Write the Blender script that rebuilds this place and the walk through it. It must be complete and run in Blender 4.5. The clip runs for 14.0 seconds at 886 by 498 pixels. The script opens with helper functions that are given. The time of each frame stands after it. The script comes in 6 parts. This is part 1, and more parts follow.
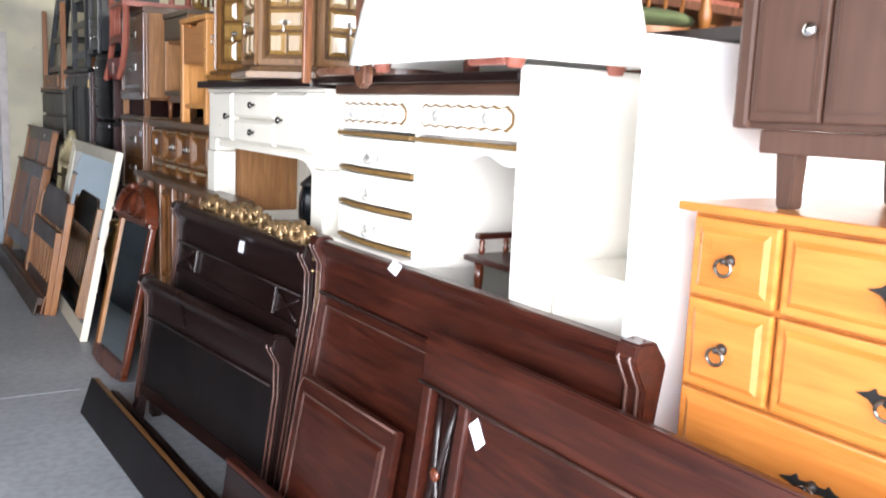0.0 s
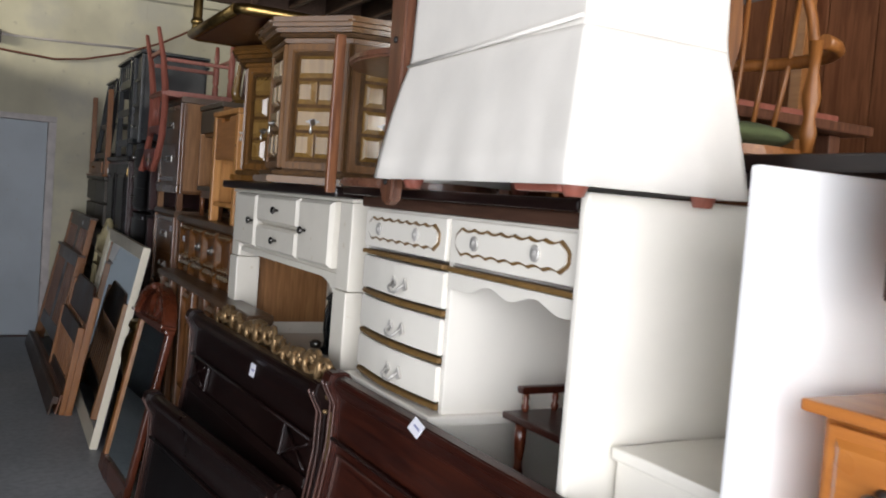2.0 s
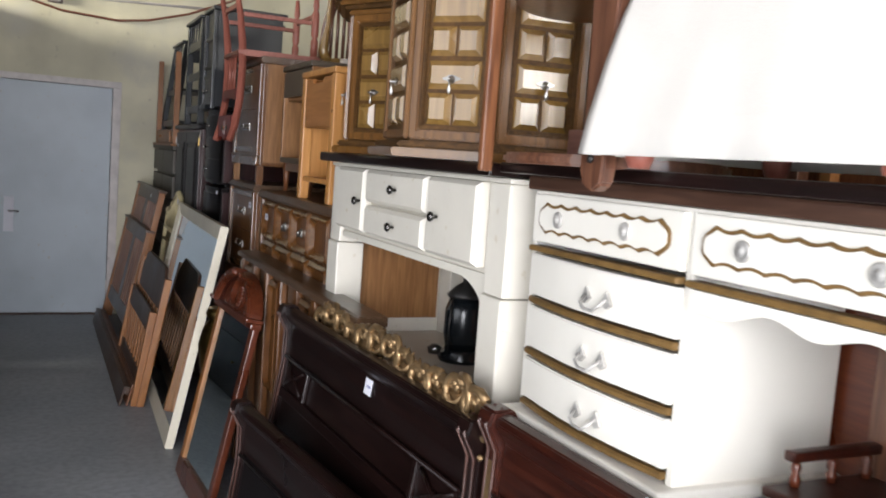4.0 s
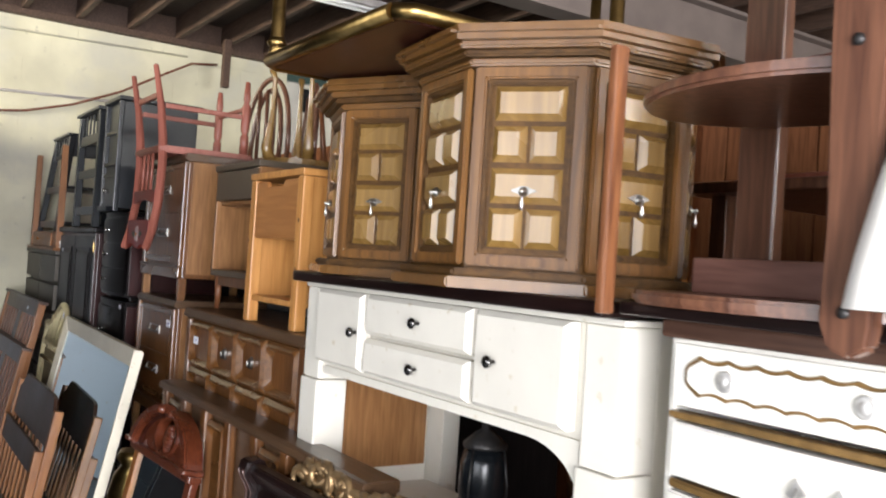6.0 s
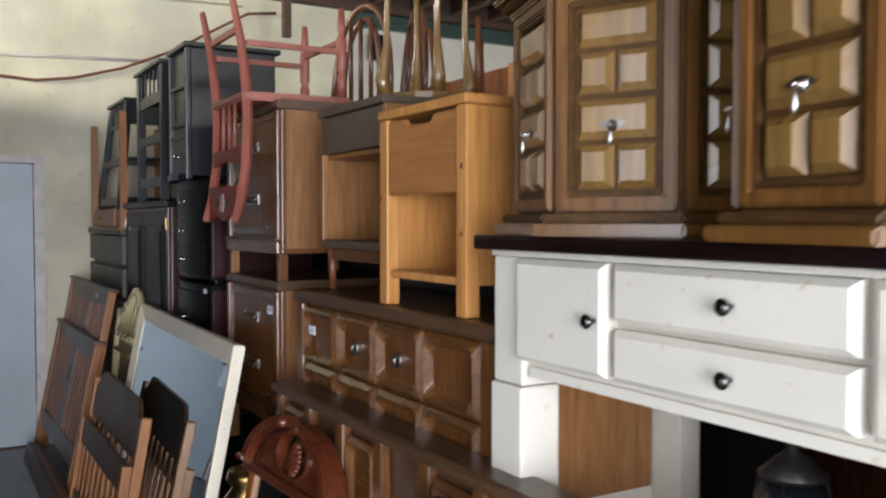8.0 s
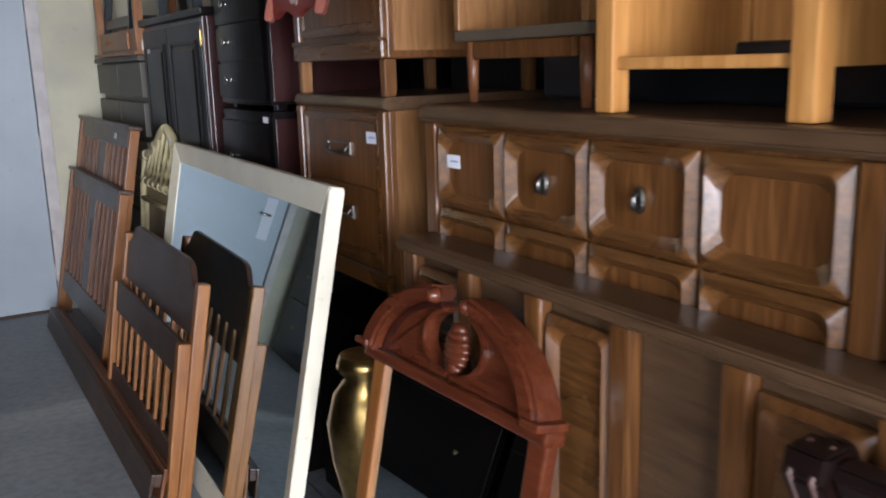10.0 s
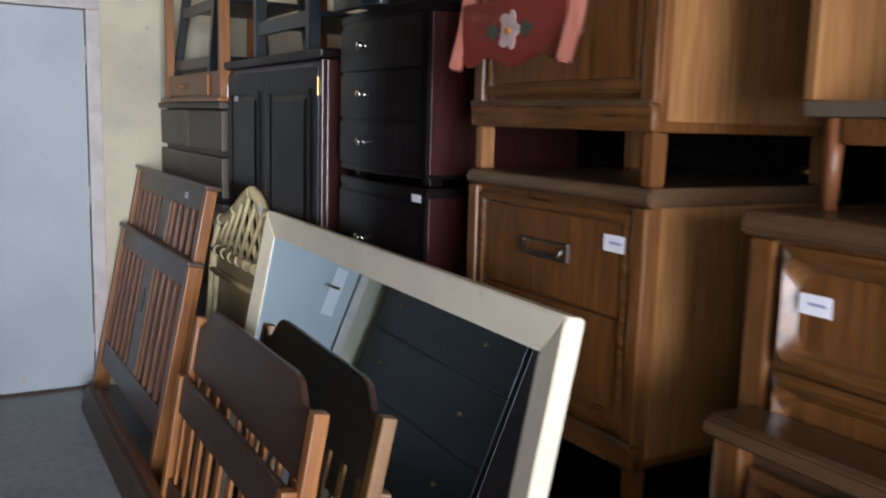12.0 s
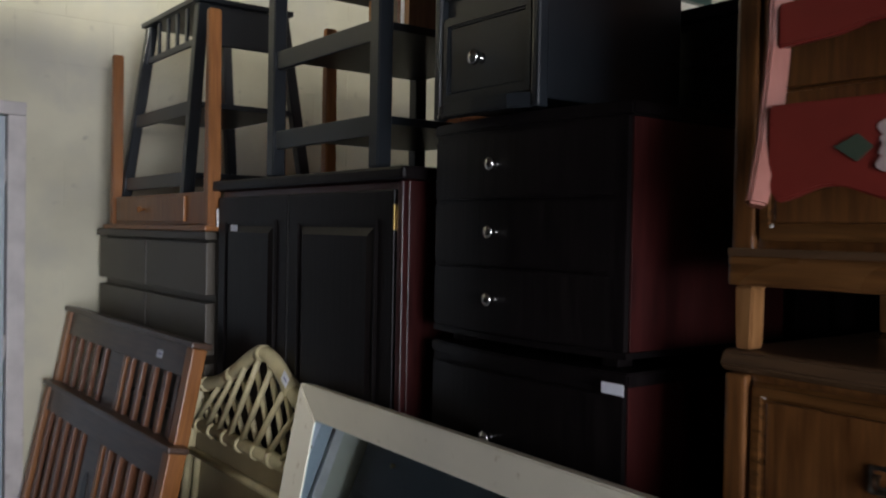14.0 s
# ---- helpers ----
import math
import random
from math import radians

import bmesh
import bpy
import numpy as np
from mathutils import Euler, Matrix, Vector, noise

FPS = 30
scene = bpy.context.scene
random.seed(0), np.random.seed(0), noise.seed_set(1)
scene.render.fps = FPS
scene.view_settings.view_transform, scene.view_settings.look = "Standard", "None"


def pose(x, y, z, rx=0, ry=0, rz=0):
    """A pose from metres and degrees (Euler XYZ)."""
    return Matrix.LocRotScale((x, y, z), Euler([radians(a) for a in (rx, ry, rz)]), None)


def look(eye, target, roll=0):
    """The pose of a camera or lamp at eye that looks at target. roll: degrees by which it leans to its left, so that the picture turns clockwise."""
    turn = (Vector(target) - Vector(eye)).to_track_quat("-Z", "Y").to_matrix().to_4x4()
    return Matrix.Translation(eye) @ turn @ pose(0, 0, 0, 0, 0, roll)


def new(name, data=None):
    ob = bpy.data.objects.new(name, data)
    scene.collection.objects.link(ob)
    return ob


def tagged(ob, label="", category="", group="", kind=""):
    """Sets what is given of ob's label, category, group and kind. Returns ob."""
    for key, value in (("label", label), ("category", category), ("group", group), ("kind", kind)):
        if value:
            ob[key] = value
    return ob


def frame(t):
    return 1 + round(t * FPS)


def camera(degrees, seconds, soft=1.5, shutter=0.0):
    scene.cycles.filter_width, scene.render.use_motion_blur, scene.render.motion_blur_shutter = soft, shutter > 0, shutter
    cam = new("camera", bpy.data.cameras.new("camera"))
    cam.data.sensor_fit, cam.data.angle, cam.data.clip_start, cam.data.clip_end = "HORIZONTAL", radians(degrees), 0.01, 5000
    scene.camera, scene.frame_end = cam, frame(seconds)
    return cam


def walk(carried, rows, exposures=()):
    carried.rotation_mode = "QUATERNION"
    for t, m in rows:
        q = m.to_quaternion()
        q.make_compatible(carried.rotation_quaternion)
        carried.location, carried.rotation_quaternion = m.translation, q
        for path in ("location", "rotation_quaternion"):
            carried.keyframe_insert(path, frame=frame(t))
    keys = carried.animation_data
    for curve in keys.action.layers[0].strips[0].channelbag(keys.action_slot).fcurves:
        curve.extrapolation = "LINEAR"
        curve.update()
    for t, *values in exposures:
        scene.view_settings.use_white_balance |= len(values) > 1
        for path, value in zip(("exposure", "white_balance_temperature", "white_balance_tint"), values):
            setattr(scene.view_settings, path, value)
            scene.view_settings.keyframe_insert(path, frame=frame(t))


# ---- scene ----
cam = camera(53.7, 14.0, soft=1.9, shutter=0.5)
PATH = [
    (0, (-0.021, 0.038, 1.479), (1.038, 1.707, 1.176), 2.5),
    (0.5, (0.042, 0.101, 1.468), (1.062, 1.783, 1.107), 2.3),
    (1, (0.154, 0.17, 1.481), (1.073, 1.918, 1.163), 3.5),
    (1.5, (0.235, 0.278, 1.515), (1.148, 2.04, 1.267), 4.2),
    (2, (0.244, 0.412, 1.562), (1.202, 2.164, 1.455), 4.5),
    (2.5, (0.261, 0.557, 1.58), (1.203, 2.316, 1.438), 4.9),
    (3, (0.295, 0.722, 1.577), (1.148, 2.522, 1.395), 4.2),
    (3.2, (0.29, 0.787, 1.572), (1.129, 2.591, 1.372), 4.3),
    (5.3, (0.174, 1.545, 1.594), (1.207, 3.255, 1.497), 3.6),
    (5.5, (0.148, 1.597, 1.609), (1.232, 3.277, 1.555), 3.4),
    (6, (0.116, 1.723, 1.626), (1.225, 3.387, 1.663), 3.8),
    (6.5, (0.109, 1.889, 1.645), (1.172, 3.582, 1.713), 2.1),
    (7, (0.101, 2.105, 1.632), (1.157, 3.803, 1.679), 3.6),
    (7.5, (0.129, 2.356, 1.636), (1.166, 4.067, 1.639), 2.0),
    (8, (0.198, 2.582, 1.613), (1.219, 4.3, 1.547), -0.0),
    (8.5, (0.229, 2.794, 1.568), (1.164, 4.557, 1.421), -0.9),
    (8.7, (0.227, 2.895, 1.55), (1.194, 4.635, 1.359), -1.1),
    (10.8, (0.262, 3.918, 1.465), (1.246, 5.596, 1.002), -1.5),
    (11, (0.247, 4.006, 1.473), (1.233, 5.686, 1.017), -1.1),
    (11.5, (0.256, 4.22, 1.489), (1.197, 5.942, 1.105), -0.6),
    (12, (0.219, 4.443, 1.501), (1.198, 6.163, 1.209), 1.6),
    (12.5, (0.141, 4.719, 1.521), (1.205, 6.393, 1.269), -0.5),
    (13, (0.139, 4.948, 1.542), (1.217, 6.617, 1.31), 0.2),
    (13.5, (0.14, 5.167, 1.558), (1.247, 6.828, 1.43), 1.3),
    (14, (0.124, 5.409, 1.563), (1.334, 7.002, 1.524), 1.1),
]
STOPS = [(0.0, 0.58), (0.4, 1.4), (1.0, 0.78), (1.5, 0.3), (1.7, 0.0), (2.0, -0.9), (2.5, -1.02), (3.2, -0.8), (5.3, 0.4), (6.5, 0.22), (7.5, 0.1), (8.5, 0.0), (11.0, 0.72), (12.5, 0.6), (13.5, 0.05), (14.0, -0.08)]
WARMTH = ((0.0, 6200), (0.5, 6000), (1.5, 6200), (2.0, 6350), (7.0, 6350), (8.5, 6050), (11.0, 5950), (12.5, 6150), (14.0, 6100))


def warmth(t):
    """Kelvin of the camera's white balance, gliding between the stops above."""
    for (a, p), (b, q) in zip(WARMTH, WARMTH[1:]):
        if t <= b:
            return p + (q - p) * (t - a) / (b - a)
    return WARMTH[-1][1]


EXPOSURES = [(t, e, warmth(t), 10) for t, e in STOPS]
walk(cam, [(t, look(eye, target, roll)) for t, eye, target, roll in PATH], EXPOSURES)

# ---- world and light ----
world = bpy.data.worlds.new("world")
scene.world = world
world.use_nodes = True
_wn = world.node_tree.nodes
_sky = _wn.new("ShaderNodeTexSky")
_sky.sky_type = "NISHITA"
_sky.sun_disc = False
_sky.sun_elevation = radians(42)
_sky.sun_rotation = radians(200)
world.node_tree.links.new(_sky.outputs[0], _wn["Background"].inputs[0])
_wn["Background"].inputs[1].default_value = 0.12


def area_lamp(name, eye, target, w, h, watts, colour):
    d = bpy.data.lights.new(name, "AREA")
    d.shape, d.size, d.size_y, d.energy, d.color = "RECTANGLE", w, h, watts, colour
    o = new(name, d)
    o.matrix_world = look(eye, target)
    return o


# daylight in the open loading door behind, and in the glazed door of the aisle's far side
area_lamp("daylight_back", (-1.0, -1.38, 1.5), (-1.0, 3, 1.4), 3.2, 2.7, 560, (0.97, 0.96, 1.0))
area_lamp("daylight_side", (-3.15, 1.9, 2.0), (1, 2.2, 1.9), 3.1, 2.1, 78, (0.95, 0.96, 1.0))
# added lamp in an unseen high opening, brightens the upper end wall
area_lamp("upper_wall_fill", (-3.15, 7.9, 3.05), (1.2, 8.9, 2.9), 1.8, 0.6, 330, (1.0, 0.93, 0.76))
# added fill through an unseen back wall opening, brightens the second row
area_lamp("second_row_fill", (3.4, -1.38, 2.0), (3.1, 4, 2.2), 3.1, 1.9, 420, (1.0, 0.97, 0.92))

# ---- materials ----
def _base(name, rough, metal=0.0, spec=0.5):
    m = bpy.data.materials.new(name)
    m.use_nodes = True
    nt = m.node_tree
    b = nt.nodes["Principled BSDF"]
    b.inputs["Roughness"].default_value = rough
    b.inputs["Metallic"].default_value = metal
    b.inputs["Specular IOR Level"].default_value = spec
    return m, nt, b


def _noise(nt, scale, detail=4, stretch=None, dist=0.0):
    if nt.get("whole"):
        g = nt.nodes.new("ShaderNodeNewGeometry")
        n = nt.nodes.new("ShaderNodeTexNoise")
        n.inputs["Scale"].default_value = scale
        n.inputs["Detail"].default_value = detail
        nt.links.new(g.outputs["Position"], n.inputs["Vector"])
        return n
    tc = nt.nodes.new("ShaderNodeTexCoord")
    mp = nt.nodes.new("ShaderNodeMapping")
    if stretch:
        mp.inputs["Scale"].default_value = stretch
    info = nt.nodes.new("ShaderNodeObjectInfo")
    mul = nt.nodes.new("ShaderNodeMath")
    mul.operation = "MULTIPLY"
    mul.inputs[1].default_value = 7.0
    nt.links.new(info.outputs["Random"], mul.inputs[0])
    nt.links.new(mul.outputs[0], mp.inputs["Location"])
    nt.links.new(tc.outputs["Object"], mp.inputs["Vector"])
    n = nt.nodes.new("ShaderNodeTexNoise")
    n.inputs["Scale"].default_value = scale
    n.inputs["Detail"].default_value = detail
    n.inputs["Distortion"].default_value = dist
    nt.links.new(mp.outputs[0], n.inputs["Vector"])
    return n


def _ramp(nt, fac, stops):
    r = nt.nodes.new("ShaderNodeValToRGB")
    e = r.color_ramp.elements
    while len(e) < len(stops):
        e.new(0.5)
    for el, (p, c) in zip(e, stops):
        el.position, el.color = p, (*c, 1)
    nt.links.new(fac, r.inputs[0])
    return r


def _mix(nt, a, b, fac, mode="MIX"):
    m = nt.nodes.new("ShaderNodeMix")
    m.data_type, m.blend_type = "RGBA", mode
    if isinstance(fac, float):
        m.inputs[0].default_value = fac
    else:
        nt.links.new(fac, m.inputs[0])
    for s, v in ((6, a), (7, b)):
        if isinstance(v, tuple):
            m.inputs[s].default_value = (*v, 1)
        else:
            nt.links.new(v, m.inputs[s])
    return m.outputs[2]


def _bump(nt, b, h, strength, dist=0.002):
    n = nt.nodes.new("ShaderNodeBump")
    n.inputs["Strength"].default_value = strength
    n.inputs["Distance"].default_value = dist
    nt.links.new(h, n.inputs["Height"])
    nt.links.new(n.outputs[0], b.inputs["Normal"])


def wood(name, dark, light, rough=0.4, axis="z", grain=9.0, wear=0.25, coat=0.0, spec=0.5):
    m, nt, b = _base(name, rough, 0.0, spec)
    st = {"x": (0.7, 9, 9), "y": (9, 0.7, 9), "z": (9, 9, 0.7)}[axis]
    fine = _noise(nt, grain, 6, st, 0.6)
    mid = tuple((d + l) / 2 for d, l in zip(dark, light))
    col = _ramp(nt, fine.outputs[0], [(0.3, dark), (0.52, mid), (0.72, light)])
    patch = _noise(nt, 3.0, 3)
    shade = _ramp(nt, patch.outputs[0], [(0.3, (1 - wear,) * 3), (0.7, (1, 1, 1))])
    out = _mix(nt, col.outputs[0], shade.outputs[0], 1.0, "MULTIPLY")
    nt.links.new(out, b.inputs["Base Color"])
    rr = nt.nodes.new("ShaderNodeMapRange")
    rr.inputs["To Min"].default_value, rr.inputs["To Max"].default_value = max(0.08, rough - 0.1), rough + 0.14
    nt.links.new(patch.outputs[0], rr.inputs[0])
    nt.links.new(rr.outputs[0], b.inputs["Roughness"])
    b.inputs["Coat Weight"].default_value = coat
    b.inputs["Coat Roughness"].default_value = 0.2
    _bump(nt, b, fine.outputs[0], 0.15)
    return m


def paint(name, colour, rough=0.5, spots=0.12, scale=5.0, wearcol=None, bump=0.1, fine=60.0, whole=False, stain=None):
    m, nt, b = _base(name, rough)
    nt["whole"] = whole
    n = _noise(nt, scale, 5)
    lo = tuple(c * (1 - spots) for c in colour)
    col = _ramp(nt, n.outputs[0], [(0.3, lo), (0.65, colour)]).outputs[0]
    f = _noise(nt, fine, 4)
    if wearcol:
        k = _ramp(nt, f.outputs[0], [(0.66, (0, 0, 0)), (0.74, (1, 1, 1))])
        k2 = _mix(nt, (0, 0, 0), k.outputs[0], n.outputs[0])
        col = _mix(nt, col, wearcol, k2)
    if stain:
        big = _noise(nt, 2.3, 7)
        k3 = _ramp(nt, big.outputs[0], [(0.5, (0, 0, 0)), (0.66, (0.75, 0.75, 0.75))])
        col = _mix(nt, col, stain, k3.outputs[0])
    nt.links.new(col, b.inputs["Base Color"])
    _bump(nt, b, f.outputs[0], bump)
    return m


def metal(name, colour, rough=0.3, m=1.0):
    mt, nt, b = _base(name, rough, m)
    n = _noise(nt, 25, 3)
    nt.links.new(_ramp(nt, n.outputs[0], [(0.3, tuple(c * 0.55 for c in colour)), (0.6, colour)]).outputs[0], b.inputs["Base Color"])
    return mt


M_WALNUT = wood("walnut", (0.075, 0.027, 0.007), (0.205, 0.084, 0.024), 0.32, coat=0.25)
M_WALNUT_H = wood("walnut_level", (0.07, 0.028, 0.008), (0.185, 0.08, 0.024), 0.24, "y", coat=0.5)
M_WALNUT_TOP = wood("walnut_top", (0.065, 0.035, 0.018), (0.12, 0.066, 0.033), 0.3, "y")
M_OAKGOLD = wood("golden_oak", (0.085, 0.035, 0.007), (0.205, 0.09, 0.019), 0.42, "z", 6, 0.3, 0.2, spec=0.35)
M_OAKMOULD = wood("golden_oak_moulding", (0.12, 0.053, 0.012), (0.185, 0.085, 0.02), 0.28, "z", 3, 0.3, 0.8)
M_OAKPANEL = wood("golden_oak_panel", (0.165, 0.09, 0.022), (0.265, 0.155, 0.044), 0.26, "z", 5, 0.12, 0.8)
for _m in (M_OAKGOLD, M_OAKMOULD, M_OAKPANEL):
    _m.node_tree.nodes["Principled BSDF"].inputs["Coat IOR"].default_value = 1.6
M_OAKDARK = wood("dark_oak_moulding", (0.045, 0.021, 0.006), (0.11, 0.052, 0.013), 0.5, "y", spec=0.25)
M_MAHOG = wood("mahogany", (0.019, 0.0042, 0.0027), (0.056, 0.0125, 0.006), 0.32, "y", 7, spec=0.4)
M_MAHOGDK = wood("dark_mahogany", (0.0055, 0.0022, 0.002), (0.0145, 0.0055, 0.0045), 0.3, "y", 7, spec=0.45)
M_MAHOGRED = wood("red_mahogany", (0.075, 0.016, 0.0065), (0.145, 0.037, 0.014), 0.26, "y", coat=0.4)
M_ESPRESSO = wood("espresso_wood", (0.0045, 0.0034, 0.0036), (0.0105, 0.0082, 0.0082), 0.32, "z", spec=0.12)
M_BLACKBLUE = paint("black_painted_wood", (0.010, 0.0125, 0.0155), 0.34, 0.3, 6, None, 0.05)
M_CHERRY = wood("cherry_side", (0.02, 0.0042, 0.004), (0.045, 0.009, 0.008), 0.3)
M_PINE = wood("pine", (0.40, 0.17, 0.04), (0.60, 0.295, 0.088), 0.42, "z", 6, 0.12)
M_PINEDRAWER = wood("pine_drawer", (0.29, 0.115, 0.03), (0.40, 0.175, 0.055), 0.42, "y", 6, 0.12)
M_MAPLE = wood("orange_maple", (0.38, 0.125, 0.022), (0.52, 0.195, 0.04), 0.3, "y", 5, 0.14, 0.3)
M_HONEY = wood("honey_wood", (0.21, 0.075, 0.017), (0.36, 0.14, 0.034), 0.38, "z", 7, 0.15)
M_MISSION = wood("mission_oak", (0.11, 0.038, 0.015), (0.24, 0.092, 0.034), 0.38, "z")
M_MISSIONDK = wood("mission_dark", (0.05, 0.026, 0.017), (0.105, 0.058, 0.036), 0.34, "y")
M_BROWNLAM = wood("brown_laminate", (0.048, 0.022, 0.014), (0.09, 0.045, 0.028), 0.38, "y")
M_BROWNCAB = wood("brown_cabinet", (0.05, 0.023, 0.014), (0.07, 0.033, 0.021), 0.4, "z", 4)
M_TAUPE = paint("taupe_laminate", (0.10, 0.075, 0.05), 0.45, 0.25, 4)
M_GREY = paint("grey_brown_laminate", (0.085, 0.072, 0.054), 0.5, 0.2, 4)
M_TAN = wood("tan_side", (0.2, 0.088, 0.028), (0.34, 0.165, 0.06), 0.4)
M_CREAM = paint("cream_paint", (0.68, 0.645, 0.56), 0.42, 0.08, 6, (0.45, 0.36, 0.2), 0.08, 35)
M_MIRRORFRAME = paint("cream_frame_paint", (0.80, 0.74, 0.59), 0.4, 0.08, 6, (0.45, 0.36, 0.2), 0.08, 35)
M_WHITE = paint("ivory_paint", (0.78, 0.75, 0.67), 0.34, 0.07, 5, None, 0.08, 40)
M_GLOSSWHITE = paint("gloss_white_laminate", (0.85, 0.85, 0.83), 0.14, 0.03, 3, None, 0.02)
M_GILT = paint("gilt_trim", (0.19, 0.11, 0.035), 0.4, 0.4, 30)
M_GOLD = metal("gilded_carving", (0.36, 0.235, 0.115), 0.36, 0.7)
M_BRASS = metal("brass_tube", (0.36, 0.24, 0.085), 0.3)
M_NICKEL = metal("nickel", (0.66, 0.65, 0.62), 0.24)
M_PEWTER = metal("pewter", (0.30, 0.29, 0.27), 0.34)
M_DARKKNOB = metal("blackened_pewter", (0.11, 0.105, 0.1), 0.26)
M_SILVER = metal("antiqued_silver", (0.62, 0.6, 0.56), 0.42, 0.45)
M_AGED = metal("aged_pull_metal", (0.55, 0.53, 0.49), 0.28)
M_IRON = metal("dark_iron", (0.05, 0.047, 0.045), 0.42, 0.7)
M_MIRROR, _nt, _b = _base("mirror_glass", 0.012, 1.0)
# bluish glass tint, deepened to stand in for reflected daylight
_b.inputs["Base Color"].default_value = (0.70, 0.84, 0.89, 1)
M_CLOTH = paint("cream_canvas", (0.72, 0.69, 0.63), 0.9, 0.08, 8, None, 0.35, 420)
M_PINKWOOD = wood("rose_painted_wood", (0.25, 0.075, 0.048), (0.37, 0.125, 0.088), 0.42, "z", 7)
M_REDPAINT = paint("red_painted_wood", (0.2, 0.026, 0.018), 0.4, 0.25, 6)
M_STAINPINE = wood("dark_stained_pine", (0.08, 0.032, 0.019), (0.21, 0.092, 0.05), 0.32, "z", 8, 0.2, 0.3)
# pale bead colour for worn edges, with their glint lines painted in
M_WORN_GLINT = paint("worn_edge_and_glint", (0.085, 0.04, 0.03), 0.35, 0.6, 9)
M_PARTITION = wood("knotty_board", (0.13, 0.045, 0.018), (0.24, 0.095, 0.04), 0.75, "z", 7, spec=0.2)
M_STAINRAIL = wood("worn_stained_rail", (0.13, 0.055, 0.04), (0.22, 0.105, 0.08), 0.4, "y", 8)
M_RATTAN = paint("painted_rattan", (0.60, 0.52, 0.30), 0.45, 0.3, 14, (0.28, 0.2, 0.09), 0.2, 30)
M_RATTANP = paint("woven_rattan_panel", (0.30, 0.24, 0.13), 0.55, 0.25, 8, None, 0.5, 160)
M_GREENCLOTH = paint("green_corduroy", (0.10, 0.125, 0.05), 0.95, 0.35, 12, None, 0.5, 120)
M_PAPER = paint("paper_tag", (0.8, 0.8, 0.86), 0.7, 0.05, 8)
M_INK = paint("blue_ink", (0.3, 0.32, 0.5), 0.6, 0.1, 9)
M_DOOR = paint("blue_grey_door_paint", (0.47, 0.53, 0.58), 0.42, 0.14, 2.2, (0.4, 0.36, 0.3), 0.1, 24)
M_FRAME = paint("chipped_door_frame", (0.68, 0.63, 0.60), 0.5, 0.22, 9, (0.16, 0.10, 0.06), 0.25, 12)
M_BLOCK = paint("painted_block", (0.69, 0.65, 0.485), 0.75, 0.32, 1.6, (0.36, 0.33, 0.26), 0.4, 13, True, (0.52, 0.50, 0.42))
M_MORTAR = paint("painted_joint", (0.50, 0.48, 0.37), 0.85, 0.16, 1.6, None, 0.3, 30, True)
# plain walls, colour darkened to cut the light they bounce back
M_PLAIN = paint("low_bounce_wall", (0.17, 0.16, 0.14), 0.8, 0.25, 2)
M_JOIST = wood("old_joist", (0.05, 0.026, 0.016), (0.12, 0.068, 0.045), 0.7, "y")
M_DECK = wood("roof_deck", (0.035, 0.022, 0.016), (0.075, 0.048, 0.034), 0.8, "x")
M_STEEL = paint("painted_steel_beam", (0.17, 0.135, 0.12), 0.5, 0.25, 5)
M_GREENGLASS = paint("green_window_strip", (0.05, 0.085, 0.075), 0.3, 0.2, 3)
M_LEAF = paint("green_leaf", (0.07, 0.11, 0.025), 0.5, 0.4, 20)
M_BLACKGLASS = paint("black_lantern_metal", (0.008, 0.01, 0.012), 0.25, 0.3, 20)
M_ROPE = paint("rust_cable", (0.17, 0.055, 0.03), 0.7, 0.3, 30)
M_FLOWER = paint("painted_petal", (0.5, 0.37, 0.35), 0.5, 0.2, 30)
M_FLOWERC = paint("painted_flower_eye", (0.45, 0.16, 0.03), 0.5, 0.2, 30)
M_FLOWERL = paint("painted_leaf", (0.05, 0.07, 0.045), 0.5, 0.2, 30)


def concrete():
    m, nt, b = _base("concrete_floor", 0.5)
    nt["whole"] = True
    big, small = _noise(nt, 1.1, 6), _noise(nt, 26, 6)
    c1 = _ramp(nt, big.outputs[0], [(0.3, (0.24, 0.254, 0.274)), (0.5, (0.335, 0.352, 0.374)), (0.7, (0.43, 0.447, 0.465))])
    c2 = _ramp(nt, small.outputs[0], [(0.35, (0.8, 0.8, 0.8)), (0.6, (1, 1, 1))])
    nt.links.new(_mix(nt, c1.outputs[0], c2.outputs[0], 1.0, "MULTIPLY"), b.inputs["Base Color"])
    rr = nt.nodes.new("ShaderNodeMapRange")
    rr.inputs["To Min"].default_value, rr.inputs["To Max"].default_value = 0.3, 0.65
    nt.links.new(big.outputs[0], rr.inputs[0])
    nt.links.new(rr.outputs[0], b.inputs["Roughness"])
    _bump(nt, b, small.outputs[0], 0.2)
    return m


M_CONCRETE = concrete()

# ---- mesh helpers ----
def bx(x0, x1, y0, y1, z0, z1, bev=0.004, bm=None):
    """A box with worn, bevelled edges, into bm or a new bmesh."""
    t = bmesh.new()
    bmesh.ops.create_cube(t, size=1)
    for v in t.verts:
        v.co = ((x0 + x1) / 2 + v.co.x * (x1 - x0), (y0 + y1) / 2 + v.co.y * (y1 - y0), (z0 + z1) / 2 + v.co.z * (z1 - z0))
    bev = min(bev, 0.3 * min(abs(x1 - x0), abs(y1 - y0), abs(z1 - z0)))
    if bev > 0:
        bmesh.ops.bevel(t, geom=t.edges[:], offset=bev, segments=2, profile=0.6, affect="EDGES")
    return merge(bm, t)


